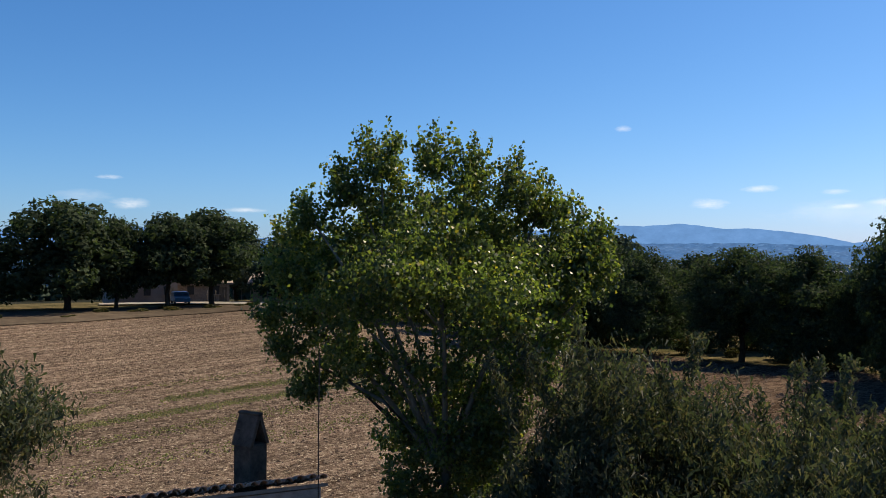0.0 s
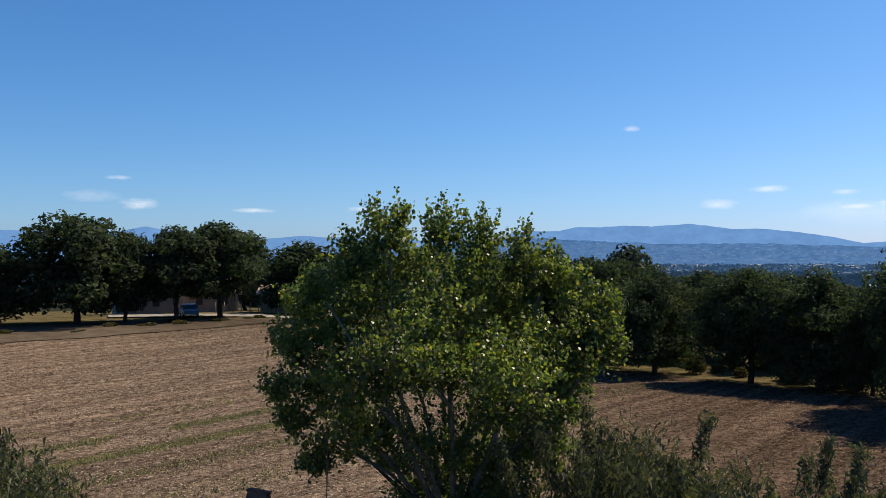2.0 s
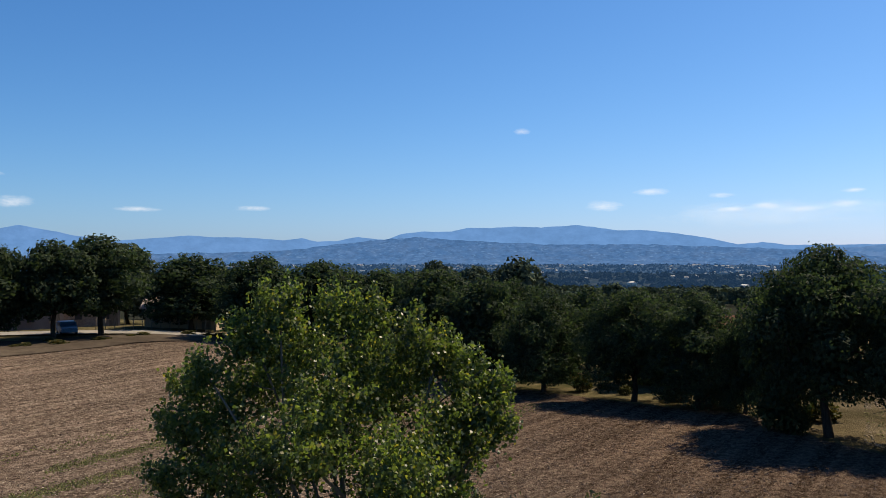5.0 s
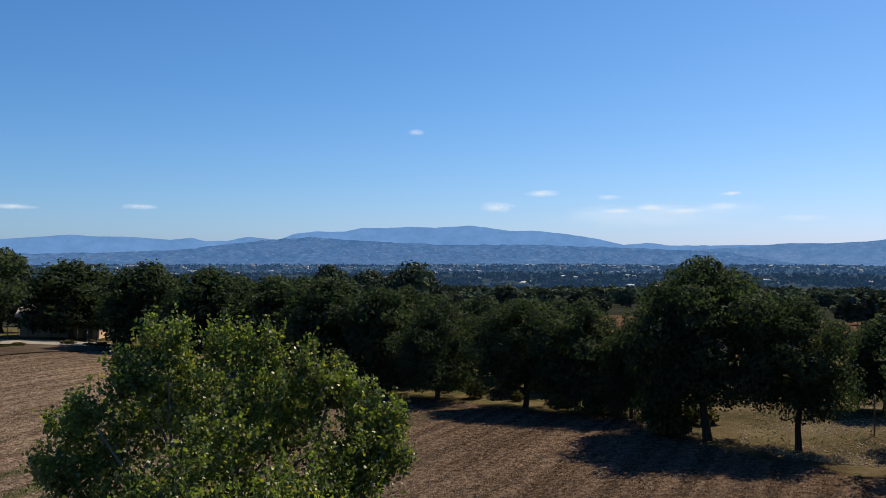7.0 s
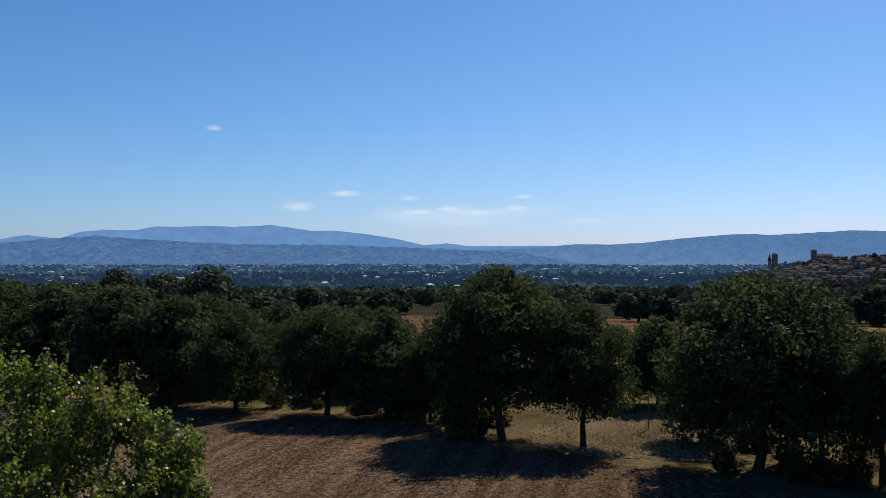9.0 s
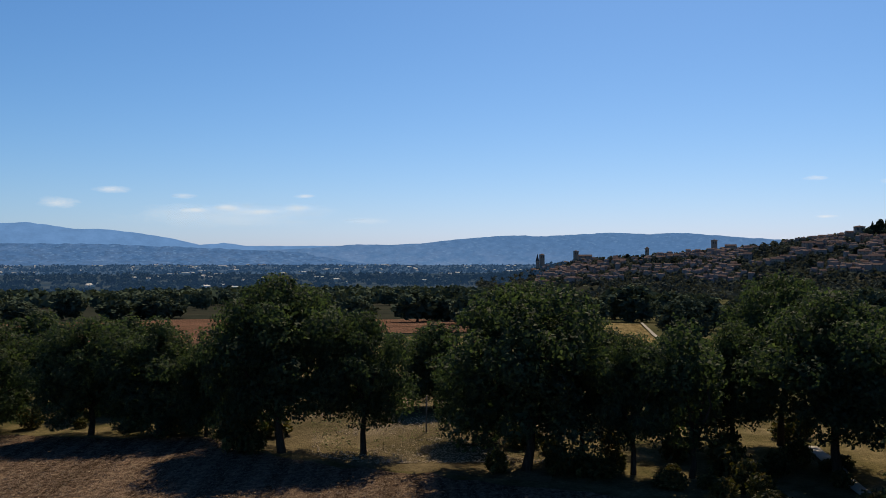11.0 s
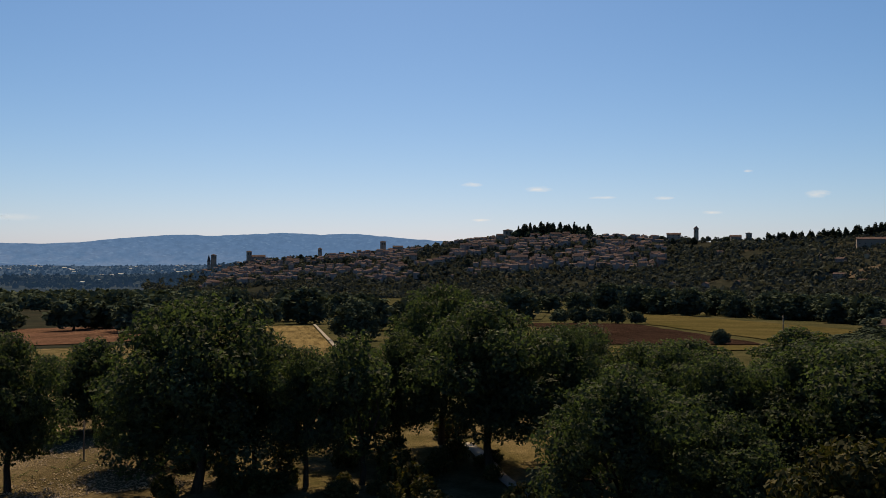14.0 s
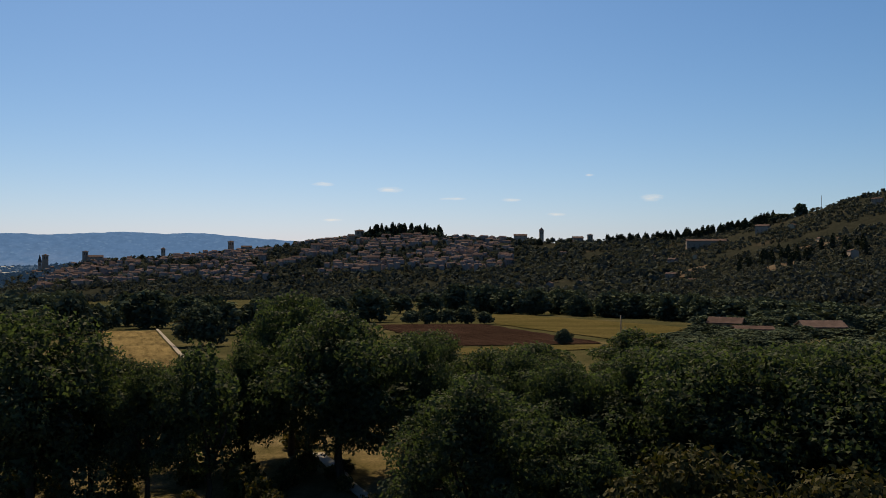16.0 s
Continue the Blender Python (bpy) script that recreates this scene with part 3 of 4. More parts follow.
LOBES += [(-1.3, 7.9, 1.0, 1.0, 2.0), (0.9, 7.8, 1.0, 1.0, 2.1), (-0.2, 6.8, 1.2, 1.1, 2.4), (-0.9, 7.0, 1.1, 1.0, -2.0), (1.0, 6.6, 1.1, 1.0, -2.1)]
t = thing("poplar_tree", "tall leafy poplar with yellowing green leaves beside the farmhouse", "tree", Matrix.Translation((0.0, POP_D, 0)))
LOBES += [(2.6, 8.0, .6, .7, .1), (2.35, 8.55, .45, .55, .2), (2.9, 7.2, .6, .7, -.2)]
LOBES += [(-0.9, 3.3, .7, .8, .4), (-0.3, 2.4, .8, .8, -.3), (0.6, 2.2, .8, .7, .5), (1.3, 3.0, .8, .9, -.4), (0.9, 4.0, .9, .8, -.7)]
LOBES += [(-1.7, 8.6, .8, .8, .1), (-0.7, 8.6, .8, .8, .4), (0.3, 8.4, .9, .8, -.2), (1.2, 8.1, .8, .8, .5), (2.5, 7.3, .8, .8, .0), (-2.5, 7.3, .9, .9, .3),
          (-2.6, 6.0, .9, .8, .6), (-2.0, 5.1, .9, .7, -.4), (-1.0, 4.5, .8, .6, .5), (0.2, 4.2, .9, .8, .3), (2.6, 6.4, .8, .9, .5), (0.4, 3.3, 1.0, .8, -.6)]
blobs = [(x, y, z - 0.13 * (z > 7), rx * 1.06, rx * 1.06, rz * 1.02) for x, z, rx, rz, y in LOBES]
vs, fs = limbs(rng, 10, 0.13, [q for q in blobs[::2] if q[2] > 4.8], 3.0, 0.05, 5)
part_of("trunk", mesh_of("trunk", vs, fs, M_PBARK, True), t)


def sprigs(rng, blobs, per_area, leaves, spread, lift):
    """Leaf places along shoots that reach out and up from the middle of each plume."""
    out = []
    for x, y, z, rx, ry, rz in blobs:
        for k in range(max(8, int(per_area * rx * rz))):
            v = rng.normal(size=3)
            v /= np.linalg.norm(v)
            v[2] = v[2] * 0.9 + 0.12
            reach = 0.72 + 0.34 * rng.random()
            a = np.array((x, y, z)) + v * (rx, ry, rz) * 0.2
            b = np.array((x, y, z)) + v * (rx, ry, rz) * reach
            u = rng.random(leaves)[:, None] ** 0.7
            q = a + (b - a) * u + np.array((0, 0, lift)) * u * u
            out.append(q + rng.normal(size=(leaves, 3)) * spread * (1.25 - 0.6 * u))
    return np.concatenate(out)


def leaves_at(rng, p, size, aspect, droop):
    """Corners of four-cornered leaves hung at the places p."""
    n = rng.normal(size=p.shape) + np.array((0, 0, 0.25))
    n /= np.linalg.norm(n, axis=1)[:, None]
    t = np.cross(n, rng.normal(size=p.shape))
    t[:, 2] -= droop * np.abs(rng.normal(size=len(p)))
    t /= np.linalg.norm(t, axis=1)[:, None]
    s = np.cross(n, t)
    s /= np.linalg.norm(s, axis=1)[:, None]
    ln = size * (0.7 + 0.6 * rng.random(len(p)))[:, None]
    wd = ln * aspect
    return np.stack([p - t * ln * 0.5, p + s * wd * 0.5 + n * ln * 0.1 - t * ln * 0.1, p + t * ln * 0.5, p - s * wd * 0.5 + n * ln * 0.1 - t * ln * 0.1], axis=1).reshape(-1, 3)


co = leaves_at(rng, np.concatenate([sprigs(rng, blobs, 54, 38, 0.08, 0.12), sprigs(rng, blobs[:14], 60, 26, 0.06, 0.22)]), 0.076, 0.95, 0.7)
co = np.concatenate([co, leaf_cloud(rng, blobs, 9000, 0.08, 0.95, 0.1, 0.3, 0.1, 0.3)])
part_of("crown", soup("crown", co, 4, M_POPLAR), t)


# the fruit trees with long narrow leaves
def fruit_tree(seed, x, y, r, h, count, label):
    rng = np.random.default_rng(seed)
    blobs = []
    for i in range(12):
        a = i * 2.4
        q = r * (0.25 + 0.5 * rng.random())
        k = r * (0.34 + 0.12 * rng.random())
        blobs.append((math.cos(a) * q, math.sin(a) * q, h * (0.3 + 0.48 * rng.random()), k, k, k))
    shoots = []
    for i in range(16):
        a, q = rng.random() * 6.28, r * (0.2 + 0.75 * rng.random())
        zt = h * (0.62 + 0.3 * rng.random())
        for j in range(5):
            shoots.append((math.cos(a) * q * (1 + 0.04 * j), math.sin(a) * q * (1 + 0.04 * j), zt + j * 0.2 - 0.3, 0.16, 0.16, 0.2))
    t = thing("fruit_tree", label, "tree", Matrix.Translation((x, y, 0)), "fruit trees by the house")
    vs, fs = limbs(rng, h, 0.08, blobs, 0.9, 0.0, 2)
    part_of("trunk", mesh_of("trunk", vs, fs, M_BARK, True), t)
    co = np.concatenate([leaf_cloud(rng, blobs, int(count * 2.3), 0.13, 0.34, 0.25, 1.0, rag=0.35, corners=3), leaf_cloud(rng, shoots, count // 3, 0.125, 0.34, 0.1, 1.0, corners=3)])
    part_of("crown", soup("crown", co, 3, M_FRUIT), t)


FL = "bushy fruit tree with long narrow olive green leaves"
fruit_tree(31, 2.9, 15.0, 2.1, 6.1, 15201, FL)
fruit_tree(32, 5.1, 14.2, 2.5, 5.6, 15201, FL)
fruit_tree(33, 7.0, 14.2, 2.2, 5.3, 13301, FL)
fruit_tree(34, 1.6, 14.0, 1.3, 4.2, 8551, FL)
fruit_tree(36, 9.7, 13.4, 2.1, 4.2, 12000, FL)
fruit_tree(35, -8.6, 14.2, 2.1, 5.9, 12351, FL)

# ---- trees of the middle distance ----
MID_LABEL = "round dark green tree standing in the farmland"
MID = [make_oak(40 + i, 5.0, 10.0, low, 950, 1.05, M_WOODS, 9, "field_tree", MID_LABEL, loose=0.7) for i, low in enumerate((0.4, 0.2, 0.8))]
MID += [make_oak(44 + i, 5.0, 10.0, low, 4200, 0.55, M_WOODS, 9, "field_tree", MID_LABEL, loose=0.7) for i, low in enumerate((0.4, 0.2, 0.8))]     # nearer ones
MID_USED = [False] * 6


def set_mid(kind, heading, d, h, r, spin=0.0):
    p = place(heading, d, 0.1)
    m = Matrix.Translation(p) @ Matrix.Rotation(spin, 4, "Z")
    kind += 3 * (d < 180)
    o = MID[kind]
    wide, high = SIZE[o.name]
    if MID_USED[kind]:
        o = copy_thing(o, m)
    else:
        MID_USED[kind] = True
        o.matrix_basis = m
    o.scale = (r / wide, r / wide, h / high)
    return tagged(o, "", "", "trees of the farmland")


rng = np.random.default_rng(3)
for h, d, ht, r in ((43.6, 235, 9, 6), (45.4, 245, 10, 7), (47.2, 240, 9, 6), (50, 262, 9, 7), (51.6, 280, 8, 6), (54.3, 292, 12.5, 9), (57.6, 168, 8.2, 5),
                    (58.8, 225, 9, 6), (61, 230, 8.5, 6), (63, 210, 8, 5), (64.5, 260, 9, 7), (66, 275, 10, 7), (68.4, 320, 12.5, 9),
                    (71.3, 299, 5, 4), (72.5, 301, 6, 4), (73.7, 299, 5.4, 4), (74.9, 300, 6.4, 4), (76.2, 298, 4.5, 3.5), (81.5, 168, 3.1, 1.9),
                    (70.5, 440, 10, 8), (72.5, 450, 11, 8), (35.5, 320, 9, 6), (33.5, 330, 10, 6)):
    set_mid(int(rng.integers(3)), h, d, ht, r, rng.random() * 6)
for k in range(95):                      # wood behind the left and middle of the row
    h = -14 + 42 * rng.random()
    d = 105 + 230 * rng.random() ** 0.8
    if 12 < h < 31 and d < 335:
        continue
    set_mid(int(rng.integers(3)), h, d, 8.5 + 3.5 * rng.random(), 4.5 + 2 * rng.random(), rng.random() * 6)
for k in range(85):                      # hedges and groves before the town
    h = 74 + 28 * rng.random()
    d = 455 - 7 * (h - 74) + 60 * rng.random()
    set_mid(int(rng.integers(3)), h, d, (10 + 6 * rng.random()) * (1 - 0.017 * (h - 74)), 6 + 4 * rng.random(), rng.random() * 6)
for k in range(65):
    h = -12 + 78 * rng.random()
    d = (340 if h < 48 else 310) + 320 * rng.random()
    if 69 < h < 90 and d < 480:
        continue
    set_mid(int(rng.integers(3)), h, d, 7 + 5 * rng.random(), 5 + 3 * rng.random(), rng.random() * 6)
for k in range(26):                      # low trees this side of the country houses
    h = 89 + 15 * rng.random()
    d = 118 + 80 * rng.random()
    set_mid(int(rng.integers(3)), h, d, 2.6 + 1.0 * rng.random() + (1.4 if h > 99 else 0), 4.5 + 2 * rng.random(), rng.random() * 6)


for k in range(85):                      # woods closing the red fields
    h = 12 + 39 * rng.random()
    d = 335 + 70 * rng.random() if h < 28 else 245 + 110 * rng.random()
    if noise.noise((h * 0.45, d * 0.02, 5)) < -0.08:
        continue
    set_mid(int(rng.integers(3)), h, d, 8 + 4.5 * rng.random(), 5.5 + 2.5 * rng.random(), rng.random() * 6)
for k in range(11):                      # hedge before the country houses
    set_mid(k % 3, 90 + 0.9 * k, 222 + 12 * rng.random(), 2.4 + 1.2 * rng.random(), 3.2 + 1.5 * rng.random(), k)
for k in range(16):                      # garden trees round the country houses
    set_mid(int(rng.integers(3)), 90 + 11 * rng.random(), 262 + 30 * rng.random(), 4.4 + 2.2 * rng.random(), 4.2 + 2 * rng.random(), rng.random() * 6)

# the olive-brown tree close by on the far side of the yard
OLIVE_TREE = make_oak(60, 3.5, 7.6, 1.2, 16000, 0.17, M_LIMELEAF, 3, "lime_tree", "olive brown leafy tree near the house yard", 0.16)
OLIVE_TREE.matrix_basis = Matrix.Translation(place(89.5, 25.5, 0.05))
OLIVE_TREE.scale = (1, 1, 1.1)
o = copy_thing(OLIVE_TREE, Matrix.Translation(place(99, 24, 0.05)) @ Matrix.Rotation(2, 4, "Z"))

# shrubs under and between the oaks
BUSH = make_oak(61, 1.4, 1.9, 0.1, 560, 0.26, M_BUSH, 9, "shrub", "low olive and brown shrub under the oaks", 0.05)
BUSH.matrix_basis = Matrix.Translation(place(25, 64, 0.05))
for k in range(95):
    h = 2 + 96 * rng.random()
    if 31 < h < 46:
        continue
    d = float(np.interp(h, EH, ED)) + (3 + 11 * rng.random() if h < 62 else 2 + 30 * rng.random())
    o = copy_thing(BUSH, Matrix.Translation(place(h, d, 0.1)) @ Matrix.Rotation(rng.random() * 6, 4, "Z"))
    s = 0.4 + 0.6 * rng.random()
    o.scale = (s, s, s * (0.7 + 0.6 * rng.random()))
    tagged(o, "", "", "shrubs of the tree row")


for h, d, k in ((28.2, 55, 1.1), (29.0, 54.5, 0.8), (23.9, 62.5, 0.7), (25.3, 61.8, 0.8), (49.3, 48.6, 0.6), (45.3, 48.8, 0.6)):
    o = copy_thing(BUSH, Matrix.Translation(place(h, d, 0.1)) @ Matrix.Rotation(d, 4, "Z"))
    o.scale = (k, k, k * 1.25)           # thickets at the feet of the large oaks
    tagged(o, "", "", "shrubs of the tree row")
for k in range(13):                      # undergrowth between the trunks
    h = 49 + 20 * rng.random()
    o = copy_thing(BUSH, Matrix.Translation(place(h, float(np.interp(h, EH, ED)) + 3 + 12 * rng.random(), 0.1)) @ Matrix.Rotation(k, 4, "Z"))
    z = 0.35 + 0.4 * rng.random()
    o.scale = (z, z, z * 1.1)
    tagged(o, "", "", "shrubs of the tree row")
for k in range(18):                      # weeds and scrub on the bank under the far oaks
    h = -31 + 24 * rng.random()
    o = copy_thing(BUSH, Matrix.Translation(place(h, float(np.interp(h, EH, ED)) + 1 + 4 * rng.random(), 0.1)) @ Matrix.Rotation(rng.random() * 6, 4, "Z"))
    s = 0.16 + 0.2 * rng.random()
    o.scale = (s * 2.2, s * 2.2, s)
    tagged(o, "low dry brown scrub on the field bank", "", "shrubs of the field bank")


def far_woods(name, label, spots, cards, mat, seed, grain=1.0):
    """Countless far trees: each some leaf clumps on the ground at (x, y) with that height."""
    rng = np.random.default_rng(seed)
    s = np.array([(x, y, ground(x, y), h) for x, y, h in spots])
    s = np.repeat(s, cards, axis=0)
    n = len(s)
    d = rng.normal(size=(n, 3))
    d /= np.linalg.norm(d, axis=1)[:, None]
    d[:, 2] = np.abs(d[:, 2]) * 1.0
    c = s[:, :3] + np.stack([d[:, 0] * s[:, 3] * 0.45, d[:, 1] * s[:, 3] * 0.45, s[:, 3] * (0.2 + 0.68 * d[:, 2] * rng.random(n) ** 0.4)], axis=1)
    nn = d + rng.normal(size=(n, 3)) * 0.4
    nn /= np.linalg.norm(nn, axis=1)[:, None]
    t = np.cross(nn, rng.normal(size=(n, 3)))
    t /= np.linalg.norm(t, axis=1)[:, None]
    b = np.cross(nn, t)
    k = (s[:, 3] * grain * (0.22 + 0.16 * rng.random(n)))[:, None]
    co = np.stack([c - t * k, c + b * k * 0.8, c + t * k, c - b * k * 0.9], axis=1).reshape(-1, 3)
    return tagged(new(name, soup(name, co, 4, mat)), label, "woods", kind="stuff")


spots, close_spots = [], []
rng = np.random.default_rng(8)
while len(spots) + len(close_spots) < 10800:                 # slopes below and beside the town
    h = 44 + 66 * rng.random() ** 0.85
    hf, hd = np.interp(h, HH, HF), np.interp(h, HH, HD)
    d = hf - 60 + (hd - hf + 90) * rng.random()
    x, y = at(h, d)
    if noise.noise((x * 0.012, y * 0.012, 4)) > -0.34:
        (close_spots if d < 720 else spots).append((x, y, (4.2 + 5.2 * rng.random()) * (0.6 if h > 88 and d > hf + 170 else 1)))
far_woods("hillside_woods", "dark wooded slopes with olive groves below the hill town", spots, 10, M_HILLWOODS, 1)
far_woods("slope_woods", "dense dark groves at the foot of the hillside", close_spots, 30, M_HILLWOODS, 6, 0.5)
near_spots, spots, hazy_spots = [], [], []
while len(spots) + len(near_spots) + len(hazy_spots) < 13000:                 # the plain
    h = -35 + 85 * rng.random()
    d = 640 + 3600 * rng.random() ** 1.3
    x, y = at(h, d)
    if noise.noise((x * 0.005, y * 0.005, 7)) + 0.8 * noise.noise((x * 0.02, y * 0.02, 2)) > -0.08 - 0.5 * (d < 900):
        (near_spots if d < 1300 else spots if d < 2600 else hazy_spots).append((x, y, 7 + 6 * rng.random()))
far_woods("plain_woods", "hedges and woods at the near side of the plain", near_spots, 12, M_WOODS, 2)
# Woods beyond 1300 m have haze painted in, stronger past 2600 m.
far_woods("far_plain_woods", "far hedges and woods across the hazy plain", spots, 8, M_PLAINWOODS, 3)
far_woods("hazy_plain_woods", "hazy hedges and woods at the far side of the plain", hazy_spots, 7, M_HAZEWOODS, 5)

# ---- fields, road ----
drape("red_field", [(12.5, 140), (28.5, 138), (27.5, 330), (12.5, 330)], M_REDSOIL, "reddish ploughed field beyond the trees", wobble=1.5)
drape("red_field", [(36.5, 180), (44.5, 185), (43.5, 300), (36.5, 300)], M_REDSOIL, "reddish ploughed field beyond the trees", wobble=1.5)
drape("straw_field", [(52.0, 120), (56.6, 120), (54.7, 268), (51.3, 270)], M_STRAW, "pale yellow mown straw field", wobble=0.15)
drape("farm_track", [(56.75, 118), (57.1, 118), (54.92, 278), (54.77, 276)], M_ROAD, "pale gravel farm track beside the straw field", "track", 0.12)
drape("ploughed_field", [(73.6, 156), (84.1, 172), (76.1, 296), (68.6, 290)], M_PLOUGH, "dark freshly ploughed field", wobble=1.5)
drape("green_field", [(71, 128), (86.5, 158), (84.3, 169), (71.5, 146)], M_MEADOW, "green meadow strip beside ploughed earth")
drape("green_field", [(77.0, 294), (86.5, 176), (89.5, 285), (76, 480)], M_MEADOW, "green and yellow meadow")
drape("green_field", [(44, 130), (50.5, 130), (50.8, 192), (47, 192)], M_GREEN, "yellow green meadow beside the straw field")
drape("green_field", [(47, 600), (62, 600), (61, 930), (46, 930)], M_GREEN, "green meadow below the town")
drape("green_field", [(62, 330), (70, 330), (71, 760), (62, 760)], M_GREEN, "green meadow below the town")


# ---- town ----
def gable(bm_w, bm_r, w, d, h, rise, over=0.4):
    box(bm_w, -w / 2, w / 2, -d / 2, d / 2, -6, h)
    a = [bm_w.verts.new(p) for p in ((-w / 2, -d / 2, h), (-w / 2, d / 2, h), (-w / 2, 0, h + rise))]
    bm_w.faces.new(a)
    a = [bm_w.verts.new(p) for p in ((w / 2, -d / 2, h), (w / 2, d / 2, h), (w / 2, 0, h + rise))]
    bm_w.faces.new(a)
    k = rise / (d / 2)
    for s in (-1, 1):
        e = d / 2 + over
        lo = [(-w / 2 - over, s * e, h - over * k + 0.05), (w / 2 + over, s * e, h - over * k + 0.05), (w / 2 + over, 0, h + rise + 0.05), (-w / 2 - over, 0, h + rise + 0.05)]
        v = [bm_r.verts.new(p) for p in lo] + [bm_r.verts.new((x, y, z + 0.25)) for x, y, z in lo]
        for f in ((0, 1, 2, 3), (7, 6, 5, 4), (0, 4, 5, 1), (1, 5, 6, 2), (2, 6, 7, 3), (3, 7, 4, 0)):
            bm_r.faces.new([v[i] for i in f])


def house(name, w, d, h, rise, wall_mat, roof_mat, label, floors, cols):
    t = thing(name, label, "house", None, "houses of the hill town")
    bw, br = bmesh.new(), bmesh.new()
    gable(bw, br, w, d, h, rise)
    part("wall", bw, wall_mat, t)
    part("roof", br, roof_mat, t)
    for f in range(floors):
        for c in range(cols):
            for s in (-1,):
                bm = bmesh.new()
                x, z = -w / 2 + w * (c + 0.5) / cols, 1.2 + 3.0 * f
                box(bm, x - 0.5, x + 0.5, s * d / 2 - 0.08, s * d / 2 + 0.08, z, z + 1.5)
                part("window", bm, M_DARKWIN, t)
    return t


PROTO = [house("town_house", 12, 9, 7, 1.9, M_WALL, M_ROOF, "stone town house with a clay tile roof", 2, 3),
         house("town_house", 17, 10, 9, 2.0, M_STONE, M_ROOF, "tall stone town house with a clay tile roof", 3, 3),
         house("town_house", 9, 8, 6, 1.7, M_YELLOW, M_ROOF, "small ochre house with a clay tile roof", 2, 2)]
PROTO.append(house("plain_house", 16, 9, 5, 1.4, M_WHITE, M_PALEROOF, "long pale building on the plain", 1, 2))
PROTO.append(house("warehouse", 52, 20, 7, 1.2, M_WHITE, M_PALEROOF, "long pale warehouse on the plain", 1, 1))
PUSED = [False] * 5


def set_house(kind, heading, d, turn, k=1.0, sink=0.0):
    p = place(heading, d, sink)
    m = Matrix.Translation(p) @ Matrix.Rotation(radians(-heading + turn), 4, "Z")
    o = PROTO[kind]
    if PUSED[kind]:
        o = copy_thing(o, m)
    else:
        PUSED[kind] = True
        o.matrix_basis = m
    o.scale = (k, k, k)
    return o


def built_up(x, y):
    """Where houses stand; the rest of the slope is gardens and trees."""
    return noise.noise((x * 0.011, y * 0.011, 12)) + 0.5 * noise.noise((x * 0.03, y * 0.03, 2)) > -0.12


rng = np.random.default_rng(21)
made = 0
while made < 270:
    h = 47.8 + 30 * rng.random() ** 0.9
    d = np.interp(h, HH, HD) - 4 - 300 * rng.random() ** 1.3
    if not built_up(*at(h, d)) or (67.3 < h < 73.8 and d > 1320):
        continue
    o = set_house(int(rng.integers(3)), h, d, rng.normal() * 25, 0.42 + 0.36 * rng.random())
    o.scale.x *= 0.8 + 0.7 * rng.random()
    o.scale.z *= (1.0 + 0.7 * rng.random()) * (0.6 if d > np.interp(h, HH, HD) - 35 else 1)
    made += 1
for i in range(14):
    h = 78 + 24 * rng.random()
    hf, hd = np.interp(h, HH, HF), np.interp(h, HH, HD)
    set_house(int(rng.integers(3)), h, hf + (hd - hf) * (0.1 + 0.75 * rng.random()), rng.normal() * 40, 0.45 + 0.25 * rng.random())
for i in range(230):
    h, d = -14 + 62 * rng.random(), 1400 + 2900 * rng.random()
    set_house(3, h, d, rng.normal() * 60, 0.5 + 0.6 * rng.random())
for i in range(80):                      # sheds and works along the valley road
    h, d = -13 + 52 * rng.random(), 2500 + 1700 * rng.random()
    o = set_house(4, h, d, rng.normal() * 25, 0.35 + 0.4 * rng.random())


# the rest of the roofs between them
vs, fs, mi = [], [], []
while len(vs) < 6800:
    h = 47.5 + 30.5 * rng.random()
    p = place(h, np.interp(h, HH, HD) - 8 - 300 * rng.random() ** 1.2)
    if not built_up(p.x, p.y) or (67.3 < h < 73.8 and math.hypot(p.x, p.y) > 1320):
        continue
    turn = Matrix.Rotation(radians(-h) + rng.normal() * 0.45, 4, "Z")
    w, dp, e, r = 2.2 + 3.2 * rng.random(), 2 + 1.8 * rng.random(), 4 + 5 * rng.random(), 0.8 + 0.6 * rng.random()
    k = len(vs)
    for q in ((-w, -dp, -6), (w, -dp, -6), (w, dp, -6), (-w, dp, -6), (-w, -dp, e), (w, -dp, e), (w, dp, e), (-w, dp, e), (-w, 0, e + r), (w, 0, e + r)):
        vs.append(p + turn @ Vector(q))
    for f, m in (((0, 1, 5, 4), 0), ((2, 3, 7, 6), 0), ((1, 2, 6, 9, 5), 0), ((3, 0, 4, 8, 7), 0), ((4, 5, 9, 8), 1), ((6, 7, 8, 9), 1)):
        fs.append(tuple(k + n for n in f))
        mi.append(m)
me = mesh_of("town_roofs", vs, fs, M_WALL)
me.materials.append(M_ROOF)
me.polygons.foreach_set("material_index", mi)
tagged(new("town_roofs", me), "crowded stone walls and clay roofs of the hill town", "houses", kind="stuff")


def tower(heading, d, w, h, cap, label, sink=3):
    t = thing("bell_tower", label, "tower", Matrix.Translation(place(heading, d, sink)) @ Matrix.Rotation(radians(-heading + 8), 4, "Z"), "towers of the hill town")
    bm = bmesh.new()
    box(bm, -w / 2, w / 2, -w / 2, w / 2, 0, h)
    part("shaft", bm, M_STONE, t)
    bm = bmesh.new()
    box(bm, -w / 2 - 0.4, w / 2 + 0.4, -w / 2 - 0.4, w / 2 + 0.4, h, h + 0.8)
    part("cornice", bm, M_STONE, t)
    for s in (-1, 1):
        bm = bmesh.new()
